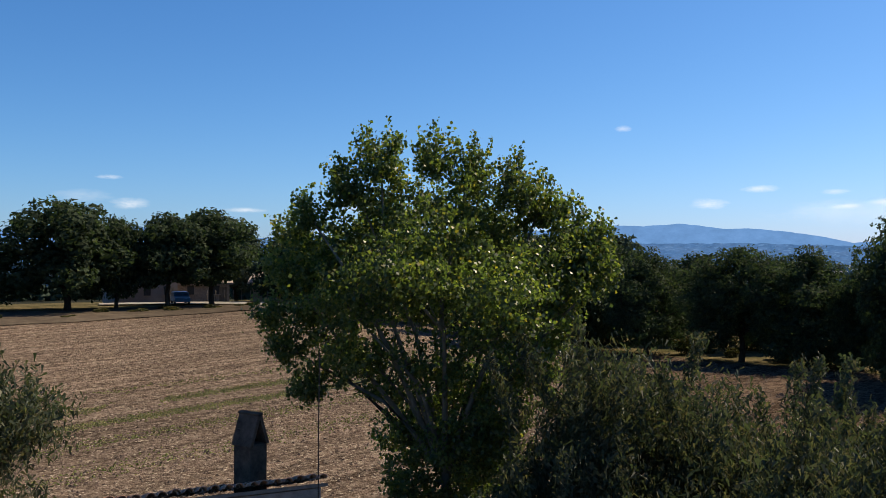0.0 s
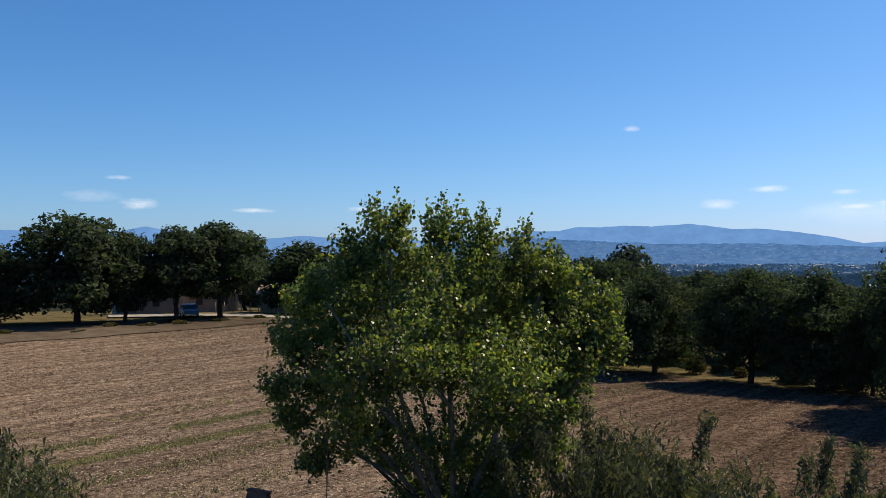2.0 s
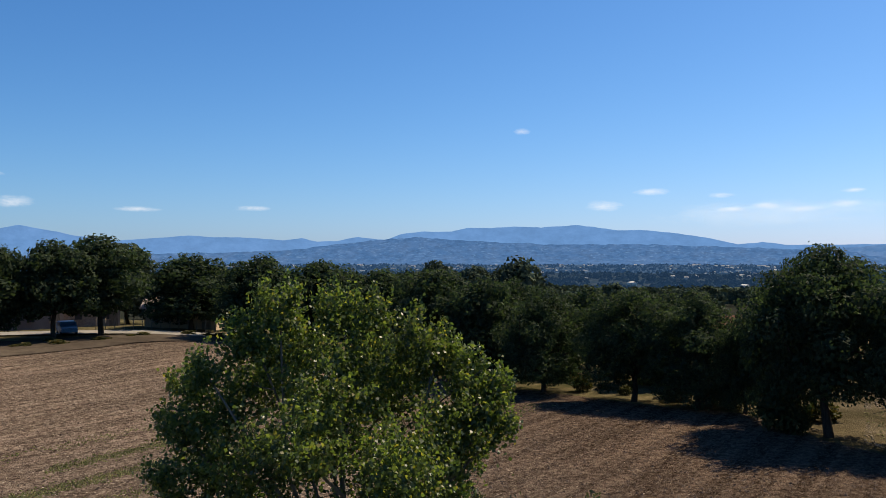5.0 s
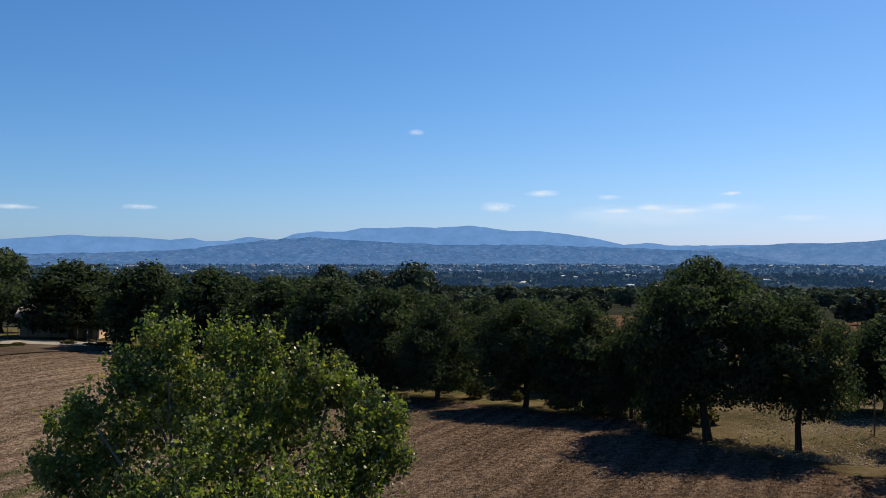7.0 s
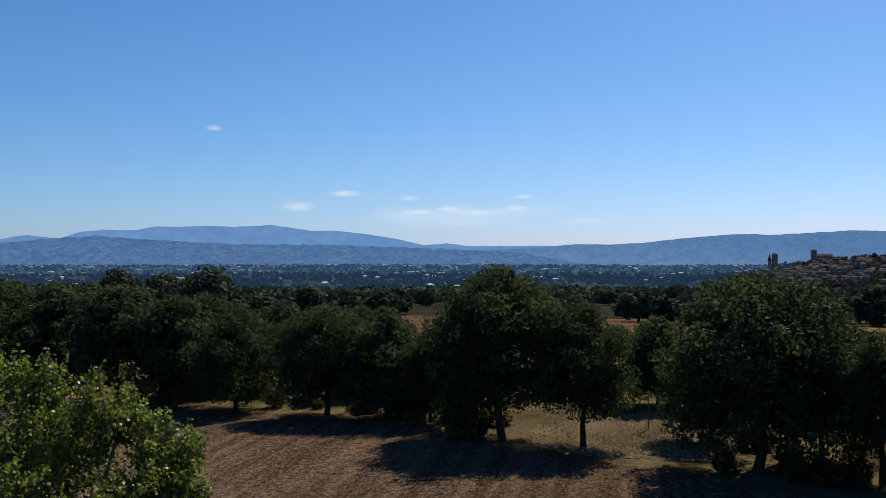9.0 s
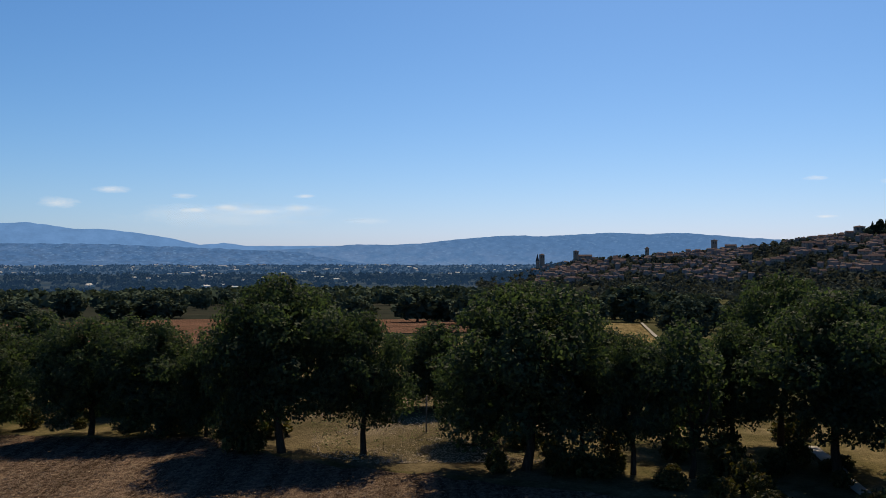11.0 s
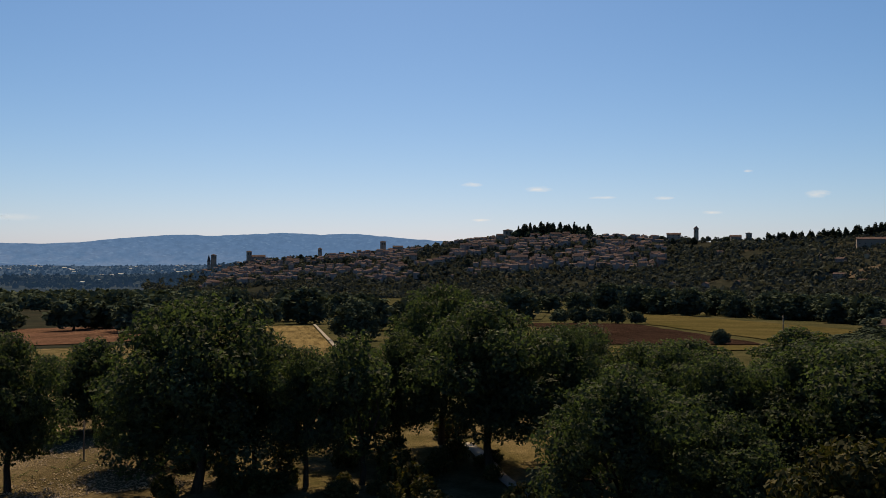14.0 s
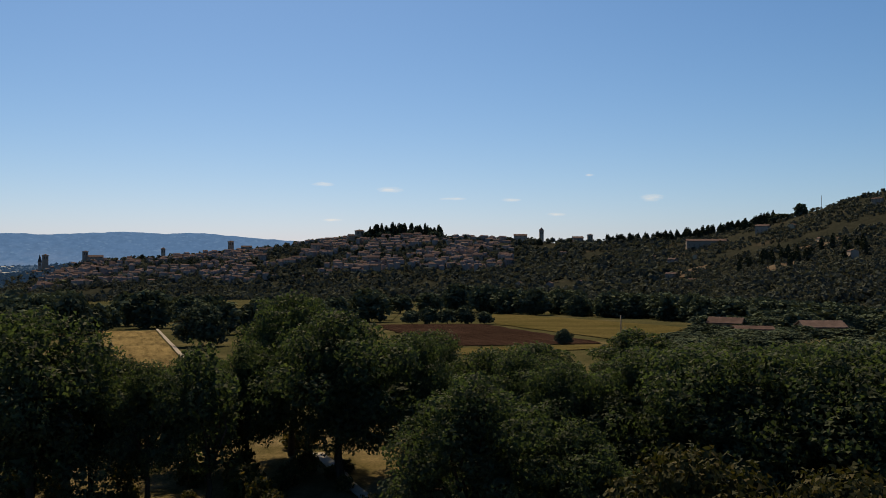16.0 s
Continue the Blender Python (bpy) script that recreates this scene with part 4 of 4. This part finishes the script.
        box(bm, s * w * 0.22 - w * 0.1, s * w * 0.22 + w * 0.1, -w / 2 - 0.1, -w / 2 + 0.2, h - 5, h - 1.5)
        part("belfry_opening", bm, M_DARKWIN, t)
    bm = bmesh.new()
    bmesh.ops.create_cone(bm, cap_ends=True, segments=8, radius1=w * 0.66, radius2=0.05, depth=cap, matrix=Matrix.Translation((0, 0, h + 0.8 + cap / 2)))
    part("spire", bm, M_ROOF, t)
    return t


tower(48.05, 1540, 5.0, 22, 13, "stone church tower with a pointed broken spire")
tower(48.35, 1545, 8.5, 31, 2, "square stone church bell tower")
tower(50.6, 1490, 8, 24, 1.5, "square stone tower with a flat roof")
tower(59.4, 1450, 8.5, 23, 1.5, "tall square stone tower above the roofs")
tower(55.2, 1470, 6, 18, 3, "low stone bell tower")
tower(80.0, 1290, 6, 21, 4, "slim pale bell tower with a domed cap")
tower(83.2, 1225, 7, 16, 1, "square stone tower beside cypresses")
tower(67.8, 1385, 14, 16, 2, "square castle keep on the summit")


set_house(1, 78.6, 1285, 0, 1.15)
set_house(0, 82.4, 1230, 10, 1.2)
set_house(1, 51.2, 1480, 5, 1.3)
set_house(1, 60.4, 1440, 5, 1.0)

# ---- cypresses and pines on the crest ----
def cypress_proto(seed, h, r, name, label):
    rng = np.random.default_rng(seed)
    blobs = [(0, 0, h * v, r * k, r * k, h * 0.14) for v, k in ((0.12, 0.8), (0.26, 1.0), (0.42, 1.0), (0.58, 0.92), (0.74, 0.72), (0.88, 0.42))]
    t = thing(name, label, "tree")
    vs, fs = [], []
    tube(vs, fs, [(0, 0, -1), (0, 0, h * 0.5), (0, 0, h * 0.9)], [0.4, 0.3, 0.05], 6)
    part_of("trunk", mesh_of("trunk", vs, fs, M_BARK, True), t)
    part_of("crown", soup("crown", leaf_cloud(rng, blobs, 360, 1.7, corners=3), 3, M_CYPRESS), t)
    return t


CYP = cypress_proto(1, 14, 2.0, "cypress_tree", "narrow dark cypress on the hill crest")
CYP.matrix_basis = Matrix.Translation(place(84.3, 1195))
rng = np.random.default_rng(4)
for i in range(160):
    h = 84.3 + 10.4 * rng.random()
    o = copy_thing(CYP, Matrix.Translation(place(h, np.interp(h, HH, HD) - 15 * rng.random(), 1)))
    k = 1.0 + 0.8 * rng.random()
    o.scale = (k, k, 0.5 + 0.55 * rng.random())
for i in range(82):
    h = 68.2 + 5.1 * rng.random()
    o = copy_thing(CYP, Matrix.Translation(place(h, 1380 - 25 * rng.random(), 1)))
    k = 1.1 + 1.6 * rng.random()
    o.scale = (k, k, 0.85 + 0.95 * rng.random() ** 1.6)
for i in range(62):
    h = 48 + 34 * rng.random()
    o = copy_thing(CYP, Matrix.Translation(place(h, np.interp(h, HH, HD) - 250 * rng.random(), 1)))
    k = 1.0 + 1.4 * rng.random()
    o.scale = (k, k, 0.45 + 0.4 * rng.random())

# ---- farmhouse roof with the chimney ----
HM = Matrix.Translation((-2.19, 15.8, 3.27)) @ Matrix.Rotation(radians(24.5), 4, "Z")
hs = thing("farmhouse", "low stone farmhouse with an old curved tile roof", "house", HM)
bm = bmesh.new()
box(bm, -9, -0.12, -0.12, 3.0, -3.3, -1.2)
box(bm, -9, -0.12, -0.16, 0.16, -3.3, -0.16)
part("wall", bm, M_STONE, hs)
bm = bmesh.new()
lo = [(-9.2, 3.3, -1.15), (0, 3.3, -1.15), (0, -0.2, -0.13), (-9.2, -0.2, -0.13)]
v = [bm.verts.new(p) for p in lo] + [bm.verts.new((x, y, z + 0.06)) for x, y, z in lo]
for f in ((0, 1, 2, 3), (7, 6, 5, 4), (0, 4, 5, 1), (1, 5, 6, 2), (2, 6, 7, 3), (3, 7, 4, 0)):
    bm.faces.new([v[i] for i in f])
part("roof_deck", bm, M_STONE, hs)


def tile_mesh(length, r0, r1):
    """A curved clay tile, its hollow down, along +y."""
    vs, fs = [], []
    n = 6
    for y, r in ((0, r0), (length, r1)):
        for th in (0, 0.016):
            for i in range(n + 1):
                q = math.pi * i / n
                vs.append((math.cos(q) * (r - th), y, math.sin(q) * (r - th) * 0.8))
    o, m = n + 1, 2 * (n + 1)
    for i in range(n):
        fs += [(i, i + 1, m + i + 1, m + i), (o + i + 1, o + i, m + o + i, m + o + i + 1), (i + 1, i, o + i, o + i + 1), (m + i, m + i + 1, m + o + i + 1, m + o + i)]
    return mesh_of("roof_tile", vs, fs, M_TILE, True)


TILE = tile_mesh(0.45, 0.10, 0.085)
slope = math.atan2(1.02, 3.5)
for col in range(36):
    for row in range(7):
        v = -0.3 + row * 0.36
        o = part_of("roof_tile", TILE, hs)
        m = Matrix.Translation((-0.1 - col * 0.215 + rng.normal() * 0.012, (v + 0.45) * math.cos(slope), -0.10 - (v + 0.25) * math.sin(slope) + rng.random() * 0.025))
        o.matrix_local = m @ Matrix.Rotation(math.pi + rng.normal() * 0.05, 4, "Z") @ Matrix.Rotation(slope + 0.03, 4, "X")

# chimney with its gabled hood
CM = Matrix.Translation((-3.60, 15.95, 2.48)) @ Matrix.Rotation(radians(57), 4, "Z")
ch = thing("chimney", "dark sooty plastered chimney with a gabled hood", "chimney", CM)
M_SOOT = rough_material("sooty_plaster", (0.04, 0.028, 0.021), (0.13, 0.095, 0.072), 3, 0.95, 0.5, 0.03, 0.1)
bm = bmesh.new()
box(bm, -0.225, 0.225, -0.22, 0.22, 0, 1.38, 0.025)
part("shaft", bm, M_SOOT, ch)
bm = bmesh.new()
for s in (-1, 1):
    lo = [(s * 0.24, -0.25, 1.36), (s * 0.24, 0.25, 1.36), (s * 0.04, 0.25, 1.93), (s * 0.04, -0.25, 1.93)]
    v = [bm.verts.new(p) for p in lo] + [bm.verts.new((x - s * 0.07, y, z)) for x, y, z in lo]
    for f in ((0, 1, 2, 3), (7, 6, 5, 4), (0, 4, 5, 1), (1, 5, 6, 2), (2, 6, 7, 3), (3, 7, 4, 0)):
        bm.faces.new([v[i] for i in f])
part("hood", bm, M_SOOT, ch)
bm = bmesh.new()
box(bm, -0.07, 0.07, -0.27, 0.27, 1.91, 1.96, 0.012)
part("hood_cap", bm, M_SOOT, ch)
# Added dark block standing in for the shade inside the hood.
bm = bmesh.new()
box(bm, -0.15, 0.15, 0.1, 0.2, 1.37, 1.65, 0.01)
part("flue_wall", bm, M_SOOT, ch, "dark block added behind the hood opening")

# thin mast at the gable
t = thing("mast", "thin dark metal mast fixed to the gable", "mast", Matrix.Translation((-2.27, 15.55, 3.0)))
vs, fs = [], []
tube(vs, fs, [(0, 0, -0.4), (0, 0, 1.2), (0.02, 0, 2.6)], [0.013, 0.012, 0.010], 6)
part_of("pole", mesh_of("pole", vs, fs, M_SOOT, True), t)

for i in range(40):                      # cypress rows on the slope
    h = 92.5 + 7.5 * rng.random()
    o = copy_thing(CYP, Matrix.Translation(place(h, np.interp(h, HH, HD) - 330 + 20 * rng.normal(), 1)))
    o.scale = (0.9, 0.9, 0.5 + 0.4 * rng.random())
for h, d in ((90, 760), (95, 640), (97.5, 720), (86, 900)):
    drape("bare_patch", [(h - 0.9, d), (h + 1.1, d + 8), (h + 0.8, d + 45), (h - 1.2, d + 38)], M_BARE, "bare pale soil terrace on the hillside", "terrace", 0.4, 8, 8, 6)

# ---- farmyard behind the oaks ----
drape("yard_road", [(-22, 106), (-8, 100), (-7.5, 104.5), (-22, 112)], M_ROAD, "pale gravel farm road behind the oaks", "road", 0.1)
drape("field_bank", [(-34, 80.5), (-6.5, 99.5), (-6.5, 105), (-34, 97)], M_BARE, "bare brown bank under the far oaks", "bank", 0.07, wobble=1.0)
drape("footpath", [(70.6, 41), (71.8, 41), (65.3, 60), (64.6, 60)], M_ROAD, "pale stony path winding under the trees", "path", 0.1, wobble=0.8)


def farm_building(name, heading, d, w, dp, h, rise, mat, label, cols, turn=0, roof_mat=M_ROOF):
    t = thing(name, label, "building", Matrix.Translation(place(heading, d)) @ Matrix.Rotation(radians(-heading + turn), 4, "Z"))
    bw, br = bmesh.new(), bmesh.new()
    gable(bw, br, w, dp, h, rise, 0.5)
    part("wall", bw, mat, t)
    part("roof", br, roof_mat, t)
    for c in range(cols):
        x = -w / 2 + w * (c + 0.5) / cols
        bm = bmesh.new()
        box(bm, x - 0.45, x + 0.45, -dp / 2 - 0.04, -dp / 2 + 0.1, 1.1, 2.3)
        win = part("window", bm, M_DARKWIN, t)
        bm = bmesh.new()
        box(bm, x - 0.55, x + 0.55, -dp / 2 - 0.14, -dp / 2 + 0.05, 1.0, 1.1)
        part("sill", bm, M_STONE, win)
    bm = bmesh.new()
    box(bm, w * 0.3, w * 0.3 + 1.1, -dp / 2 - 0.05, -dp / 2 + 0.1, 0, 2.1)
    part("door", bm, M_WOOD, t)
    return t


farm_building("farm_house", -19.6, 122, 8, 7, 4.2, 1.5, M_WALL, "pale plastered farm house behind the oaks", 3, 15, M_STONE)
farm_building("barn", -10.2, 118, 9, 6, 2.8, 1.1, M_YELLOW, "low ochre barn with a tiled roof behind the trees", 3, -10, M_STONE)
farm_building("villa", 97.3, 240, 10, 7, 2.7, 1.3, M_YELLOW, "ochre country house with a clay roof among trees", 3, 20)
farm_building("villa", 91.8, 262, 9, 7, 2.7, 1.3, M_YELLOW, "ochre country house with a clay roof among trees", 4, -10)
farm_building("white_shed", 93.4, 215, 8, 5, 2.4, 0.5, M_WHITE, "long white shed at the meadow edge", 2, 10)
farm_building("shed", -15.8, 126, 7, 5, 2.6, 0.9, M_STONE, "low stone shed behind the yard fence", 2, 5, M_STONE)


def wheel(parent, x, y):
    vs, fs = [], []
    tube(vs, fs, [(x - 0.1, y, 0.31), (x + 0.1, y, 0.31)], [0.31, 0.31], 14)
    w = part_of("wheel", mesh_of("wheel", vs, fs, M_TYRE, True), parent, "black rubber tyre")
    vs, fs = [], []
    tube(vs, fs, [(x - 0.11, y, 0.31), (x + 0.11, y, 0.31)], [0.19, 0.19], 12)
    part_of("rim", mesh_of("rim", vs, fs, M_METAL, True), w)


M_TYRE = rough_material("tyre_rubber", (0.015, 0.015, 0.015), (0.03, 0.03, 0.03), 8, 0.9)
M_BLUE = rough_material("blue_car_paint", (0.03, 0.11, 0.20), (0.04, 0.14, 0.24), 2, 0.35, 0.02, 0.01, 0.5)


def car(heading, d, turn, mat, label):
    t = thing("parked_car", label, "car", Matrix.Translation(place(heading, d) + Vector((0, 0, 0.12))) @ Matrix.Rotation(radians(turn - heading), 4, "Z"), "cars parked in the yard")
    side = [(-2.0, 0.3), (-2.0, 0.75), (-1.15, 0.92), (-0.55, 1.42), (1.0, 1.45), (1.75, 0.95), (2.0, 0.85), (2.02, 0.3)]
    bm = bmesh.new()
    a = [bm.verts.new((-0.85, y, z)) for y, z in side]
    b = [bm.verts.new((0.85, y, z)) for y, z in side]
    bm.faces.new(a)
    bm.faces.new(b[::-1])
    for i in range(len(side)):
        j = (i + 1) % len(side)
        bm.faces.new((a[j], a[i], b[i], b[j]))
    bmesh.ops.bevel(bm, geom=bm.edges[:], offset=0.07, segments=2, affect="EDGES")
    part("body", bm, mat, t)
    for s in (-1, 1):
        bm = bmesh.new()
        box(bm, s * 0.86 - 0.012, s * 0.86 + 0.012, -0.7, 1.1, 0.95, 1.33)
        part("side_window", bm, M_DARKWIN, t)
        for y in (-1.25, 1.3):
            wheel(t, s * 0.78, y)
    return t


car(-17.15, 103.5, 8, M_BLUE, "small blue car parked under the oaks")

# on the hillside: the convent, a house above it, a pylon and crest trees
farm_building("convent", 90.6, 955, 42, 12, 6, 2.0, M_STONE, "long pale convent building on the hillside", 8, 6)
farm_building("hill_house", 94.0, 945, 13, 9, 6, 1.6, M_STONE, "square stone house high on the hillside", 3, -12)
rng = np.random.default_rng(31)
for k in range(26):                      # the dark grove round the castle
    set_mid(k % 3, 68.1 + 5.0 * rng.random(), 1330 + 52 * rng.random(), 9 + 5 * rng.random(), 6 + 3 * rng.random(), k)
for h, d, ht, r in ((96.2, 1010, 13, 8), (94.9, 1020, 9, 11), (95.3, 1015, 7, 9), (81.9, 1235, 9, 9), (82.2, 1240, 8, 8)):
    set_mid(1, h, d, ht, r, h)
t = thing("pylon", "thin grey lattice pylon on the hill crest", "pylon", Matrix.Translation(place(97.4, 995)))
for x in (-1, 1):
    vs, fs = [], []
    tube(vs, fs, [(x * 1.4, 0, -1), (x * 0.5, 0, 9), (x * 0.2, 0, 15)], [0.14, 0.12, 0.1], 5)
    part_of("leg", mesh_of("leg", vs, fs, M_METAL), t)
for z, w in ((10.5, 3.2), (12.5, 2.6)):
    vs, fs = [], []
    tube(vs, fs, [(-w, 0, z), (w, 0, z)], [0.12, 0.12], 5)
    part_of("crossarm", mesh_of("crossarm", vs, fs, M_METAL), t)
t = thing("utility_pole", "wooden utility pole standing in the green meadow", "pole", Matrix.Translation(place(85.2, 178)))
vs, fs = [], []
tube(vs, fs, [(0, 0, -0.4), (0, 0, 3), (0.05, 0, 5.6)], [0.13, 0.12, 0.1], 7)
part_of("shaft", mesh_of("shaft", vs, fs, M_WOOD, True), t)

# posts of the wire fence beside the meadow
POST = thing("fence_post", "thin grey wooden fence post in dry grass", "post", Matrix.Translation(place(40.6, 60)), "posts in the meadow")
vs, fs = [], []
tube(vs, fs, [(0, 0, -0.4), (0, 0, 1.0), (0.03, 0, 2.6)], [0.06, 0.055, 0.05], 7)
part_of("shaft", mesh_of("shaft", vs, fs, M_WOOD, True), POST)
for h, d in ((34.2, 66), (46.5, 58), (56.5, 60)):
    copy_thing(POST, Matrix.Translation(place(h, d)))
for i in range(16):
    o = copy_thing(POST, Matrix.Translation(place(-15.5 + i * 0.55, 108 - 0.15 * i)))
    o.scale = (0.8, 0.8, 0.6)
    tagged(o, "short wooden post of the yard fence", "", "posts of the yard fence")

# ---- field litter ----
rng = np.random.default_rng(14)


def scatter(name, label, category, pts, size, flat, mat, seed, kind="stuff"):
    """Small four-sided clods, stalks or tufts lying at the given places."""
    rng = np.random.default_rng(seed)
    p = np.array([(x, y, ground(x, y) + 0.06) for x, y in pts])
    n = len(p)
    ang = rng.random(n) * 6.28
    s = size * (0.4 + 1.2 * rng.random(n) ** 2)
    u = np.stack([np.cos(ang), np.sin(ang), np.zeros(n)], 1) * s[:, None]
    v = np.stack([-np.sin(ang), np.cos(ang), np.zeros(n)], 1) * s[:, None] * (0.4 + 0.6 * rng.random(n))[:, None]
    w = np.array((0, 0, 1.0)) * (s * flat)[:, None] + rng.normal(size=(n, 3)) * s[:, None] * 0.15
    tri = [(p - u - v), (p + u - v), (p + w), (p + u - v), (p + u + v), (p + w), (p + u + v), (p - u + v), (p + w), (p - u + v), (p - u - v), (p + w)]
    co = np.stack(tri, 1).reshape(-1, 3)
    return tagged(new(name, soup(name, co, 3, mat)), label, category, kind=kind)


def in_field(n, dmax=62, xmax=99):
    out = []
    while len(out) < n:
        a = -35 + 100 * rng.random()
        d = 16 + (dmax - 16) * rng.random()
        if d < np.interp(a, EH, ED) - 1 and at(a, d)[0] < xmax + 6 * rng.normal():
            out.append(at(a, d))
    return out


M_CLOD = rough_material("dry_clod", (0.055, 0.039, 0.030), (0.15, 0.108, 0.083), 3, 0.95)
M_STALK = rough_material("straw_stalk", (0.19, 0.15, 0.105), (0.31, 0.25, 0.18), 3, 0.9)
scatter("field_clods", "brown dry clods of earth in the stubble", "clods", in_field(34000, 84), 0.05, 0.7, M_CLOD, 1)
scatter("field_straw", "pale straw scattered in rows on the field", "straw", in_field(28000, 84, 2), 0.036, 0.25, M_STALK, 2)

# lines of green weeds along the rows
M_WEED = leaf_material("weed_leaves", [(0.0, (0.06, 0.075, 0.025)), (0.6, (0.11, 0.12, 0.045)), (1.0, (0.20, 0.16, 0.08))], (1.3, 1.4, 0.6), 0.3)
pts = []
c39, s39 = math.cos(radians(39.5)), math.sin(radians(39.5))
for off, wide, count in ((0.0, 0.4, 13000), (3.4, 0.42, 12000), (-3.6, 0.5, 5000), (7.4, 0.5, 3000), (-8.0, 0.6, 4000)):
    for k in range(count):
        u = -30 + 62 * rng.random()
        v = off + rng.normal() * wide
        x, y = -12.5 + u * s39 - v * c39, 40.5 + u * c39 + v * s39
        if noise.noise((x * 0.25, y * 0.25, off)) > -0.22 and math.hypot(x, y) < 80:
            pts.append((x, y))
scatter("weed_strips", "thin lines of green weeds along the stubble rows", "weeds", pts, 0.042, 1.0, M_WEED, 3)
pts = []
for k in range(1500):                    # grass patch beside the farmhouse
    pts.append((-1.3 + rng.normal() * 0.9, 19.5 + rng.normal() * 1.2))
scatter("grass_tufts", "green grass tufts beside the farmhouse", "grass", pts, 0.07, 4.5, M_WEED, 4)
# dry meadow between the oaks
drape("dry_meadow", [(27, 57), (48.5, 47), (50, 76), (27, 84)], M_HAY, "dry straw coloured meadow with weeds between the oaks", "meadow", -0.02, wobble=1.5)
pts, wts = [], []
for k in range(11000):
    a, d = 33 + 17 * rng.random(), 51 + 26 * rng.random() ** 1.3
    x, y = at(a, d)
    if d > float(np.interp(a, EH, ED)) + 1.5:
        (wts if noise.noise((x * 0.16, y * 0.16, 3)) > 0.12 else pts).append((x, y))
scatter("dry_grass", "pale dry grass stalks in the meadow", "grass", pts, 0.05, 0.8, M_STALK, 6)
scatter("meadow_weeds", "low green weeds in the dry meadow", "weeds", wts[::3], 0.07, 0.6, M_WEED, 7)

# ---- clouds ----
def vapour_material(name, most):
    """Thin cloud, thickest in its middle; most: how much of the sky it hides there."""
    m = bpy.data.materials.new(name)
    m.use_nodes = True
    n, l = m.node_tree.nodes, m.node_tree.links
    tr, em, mx = n.new("ShaderNodeBsdfTransparent"), n.new("ShaderNodeEmission"), n.new("ShaderNodeMixShader")
    # The cloud's sunlit white is put in as emission.
    em.inputs["Color"].default_value, em.inputs["Strength"].default_value = (0.86, 0.89, 0.95, 1), 0.78
    tc, mp, gr = n.new("ShaderNodeTexCoord"), n.new("ShaderNodeMapping"), n.new("ShaderNodeTexGradient")
    gr.gradient_type = "SPHERICAL"
    mp.inputs["Location"].default_value, mp.inputs["Scale"].default_value = (-1, 0, -1), (2, 0, 2)
    l.new(tc.outputs["Generated"], mp.inputs["Vector"])
    l.new(mp.outputs["Vector"], gr.inputs["Vector"])
    nt = noise_tex(n, l, 0.022, 8, 0.75, 0, (2.2, 1, 0.7))
    oi, ad = n.new("ShaderNodeObjectInfo"), n.new("ShaderNodeVectorMath")
    l.new(oi.outputs["Location"], ad.inputs[0])
    l.new(nt.inputs["Vector"].links[0].from_socket, ad.inputs[1])
    l.new(ad.outputs["Vector"], nt.inputs["Vector"])
    mu, ma = n.new("ShaderNodeMath"), n.new("ShaderNodeMapRange")
    mu.operation = "MULTIPLY"
    l.new(gr.outputs["Fac"], mu.inputs[0])
    l.new(nt.outputs["Fac"], mu.inputs[1])
    ma.inputs["From Min"].default_value, ma.inputs["From Max"].default_value, ma.inputs["To Max"].default_value = 0.2, 0.52, most
    l.new(mu.outputs["Value"], ma.inputs["Value"])
    l.new(ma.outputs["Result"], mx.inputs["Fac"])
    l.new(tr.outputs["BSDF"], mx.inputs[1])
    l.new(em.outputs["Emission"], mx.inputs[2])
    l.new(mx.outputs["Shader"], n["Material Output"].inputs["Surface"])
    return m


M_CLOUD = vapour_material("cloud_vapour", 0.5)
M_VEIL = vapour_material("cloud_veil", 0.2)


def cloud(heading, y, w, h, far):
    """A thin far bank of cloud, a curved sheet in the sky."""
    d = 4870 + far
    wm, hm = w / 1506 * d, h / 1506 * d
    x0, y0 = at(heading, d)
    vs = [(wm * (i / 12 - 0.5), 2 * math.sin(i), hm * (j / 4 - 0.5)) for j in range(5) for i in range(13)]
    fs = [(j * 13 + i, j * 13 + i + 1, j * 13 + i + 14, j * 13 + i + 13) for j in range(4) for i in range(12)]
    o = tagged(new("backdrop_cloud", mesh_of("cloud", vs, fs, M_VEIL if w > 150 else M_CLOUD, True)), "thin white cloud low in the sky", "cloud", kind="structure")
    o.matrix_basis = Matrix.Translation((x0, y0, 13 + (458 - y) / 1506 * d)) @ Matrix.Rotation(radians(-heading), 4, "Z")
    o.visible_shadow = False


for k, (h, y, w, hh) in enumerate(((20.5, 344, 110, 22), (17.4, 367, 110, 34), (24.7, 352, 80, 16), (24.8, 377, 250, 50), (28.6, 376, 260, 54), (32.4, 374, 210, 46), (27, 390, 560, 60), (25.4, 376, 90, 16), (27.4, 371, 90, 22), (29.6, 377, 110, 18), (32.0, 370, 90, 20),
                                  (32.5, 349, 70, 14), (-23, 356, 170, 40), (-20.2, 368, 110, 34), (-13, 376, 130, 16), (65.4, 327, 66, 14), (69.9, 336, 90, 18),
                                  (78, 354, 70, 12), (87.2, 353, 70, 24), (83.2, 312, 30, 10), (66, 390, 60, 10), (12, 235, 50, 22), (36.5, 392, 160, 22),
                                  (-21.5, 325, 80, 14), (74, 352, 90, 10), (81, 380, 60, 12), (-6, 372, 120, 16))):
    cloud(h, y, w, hh, k)
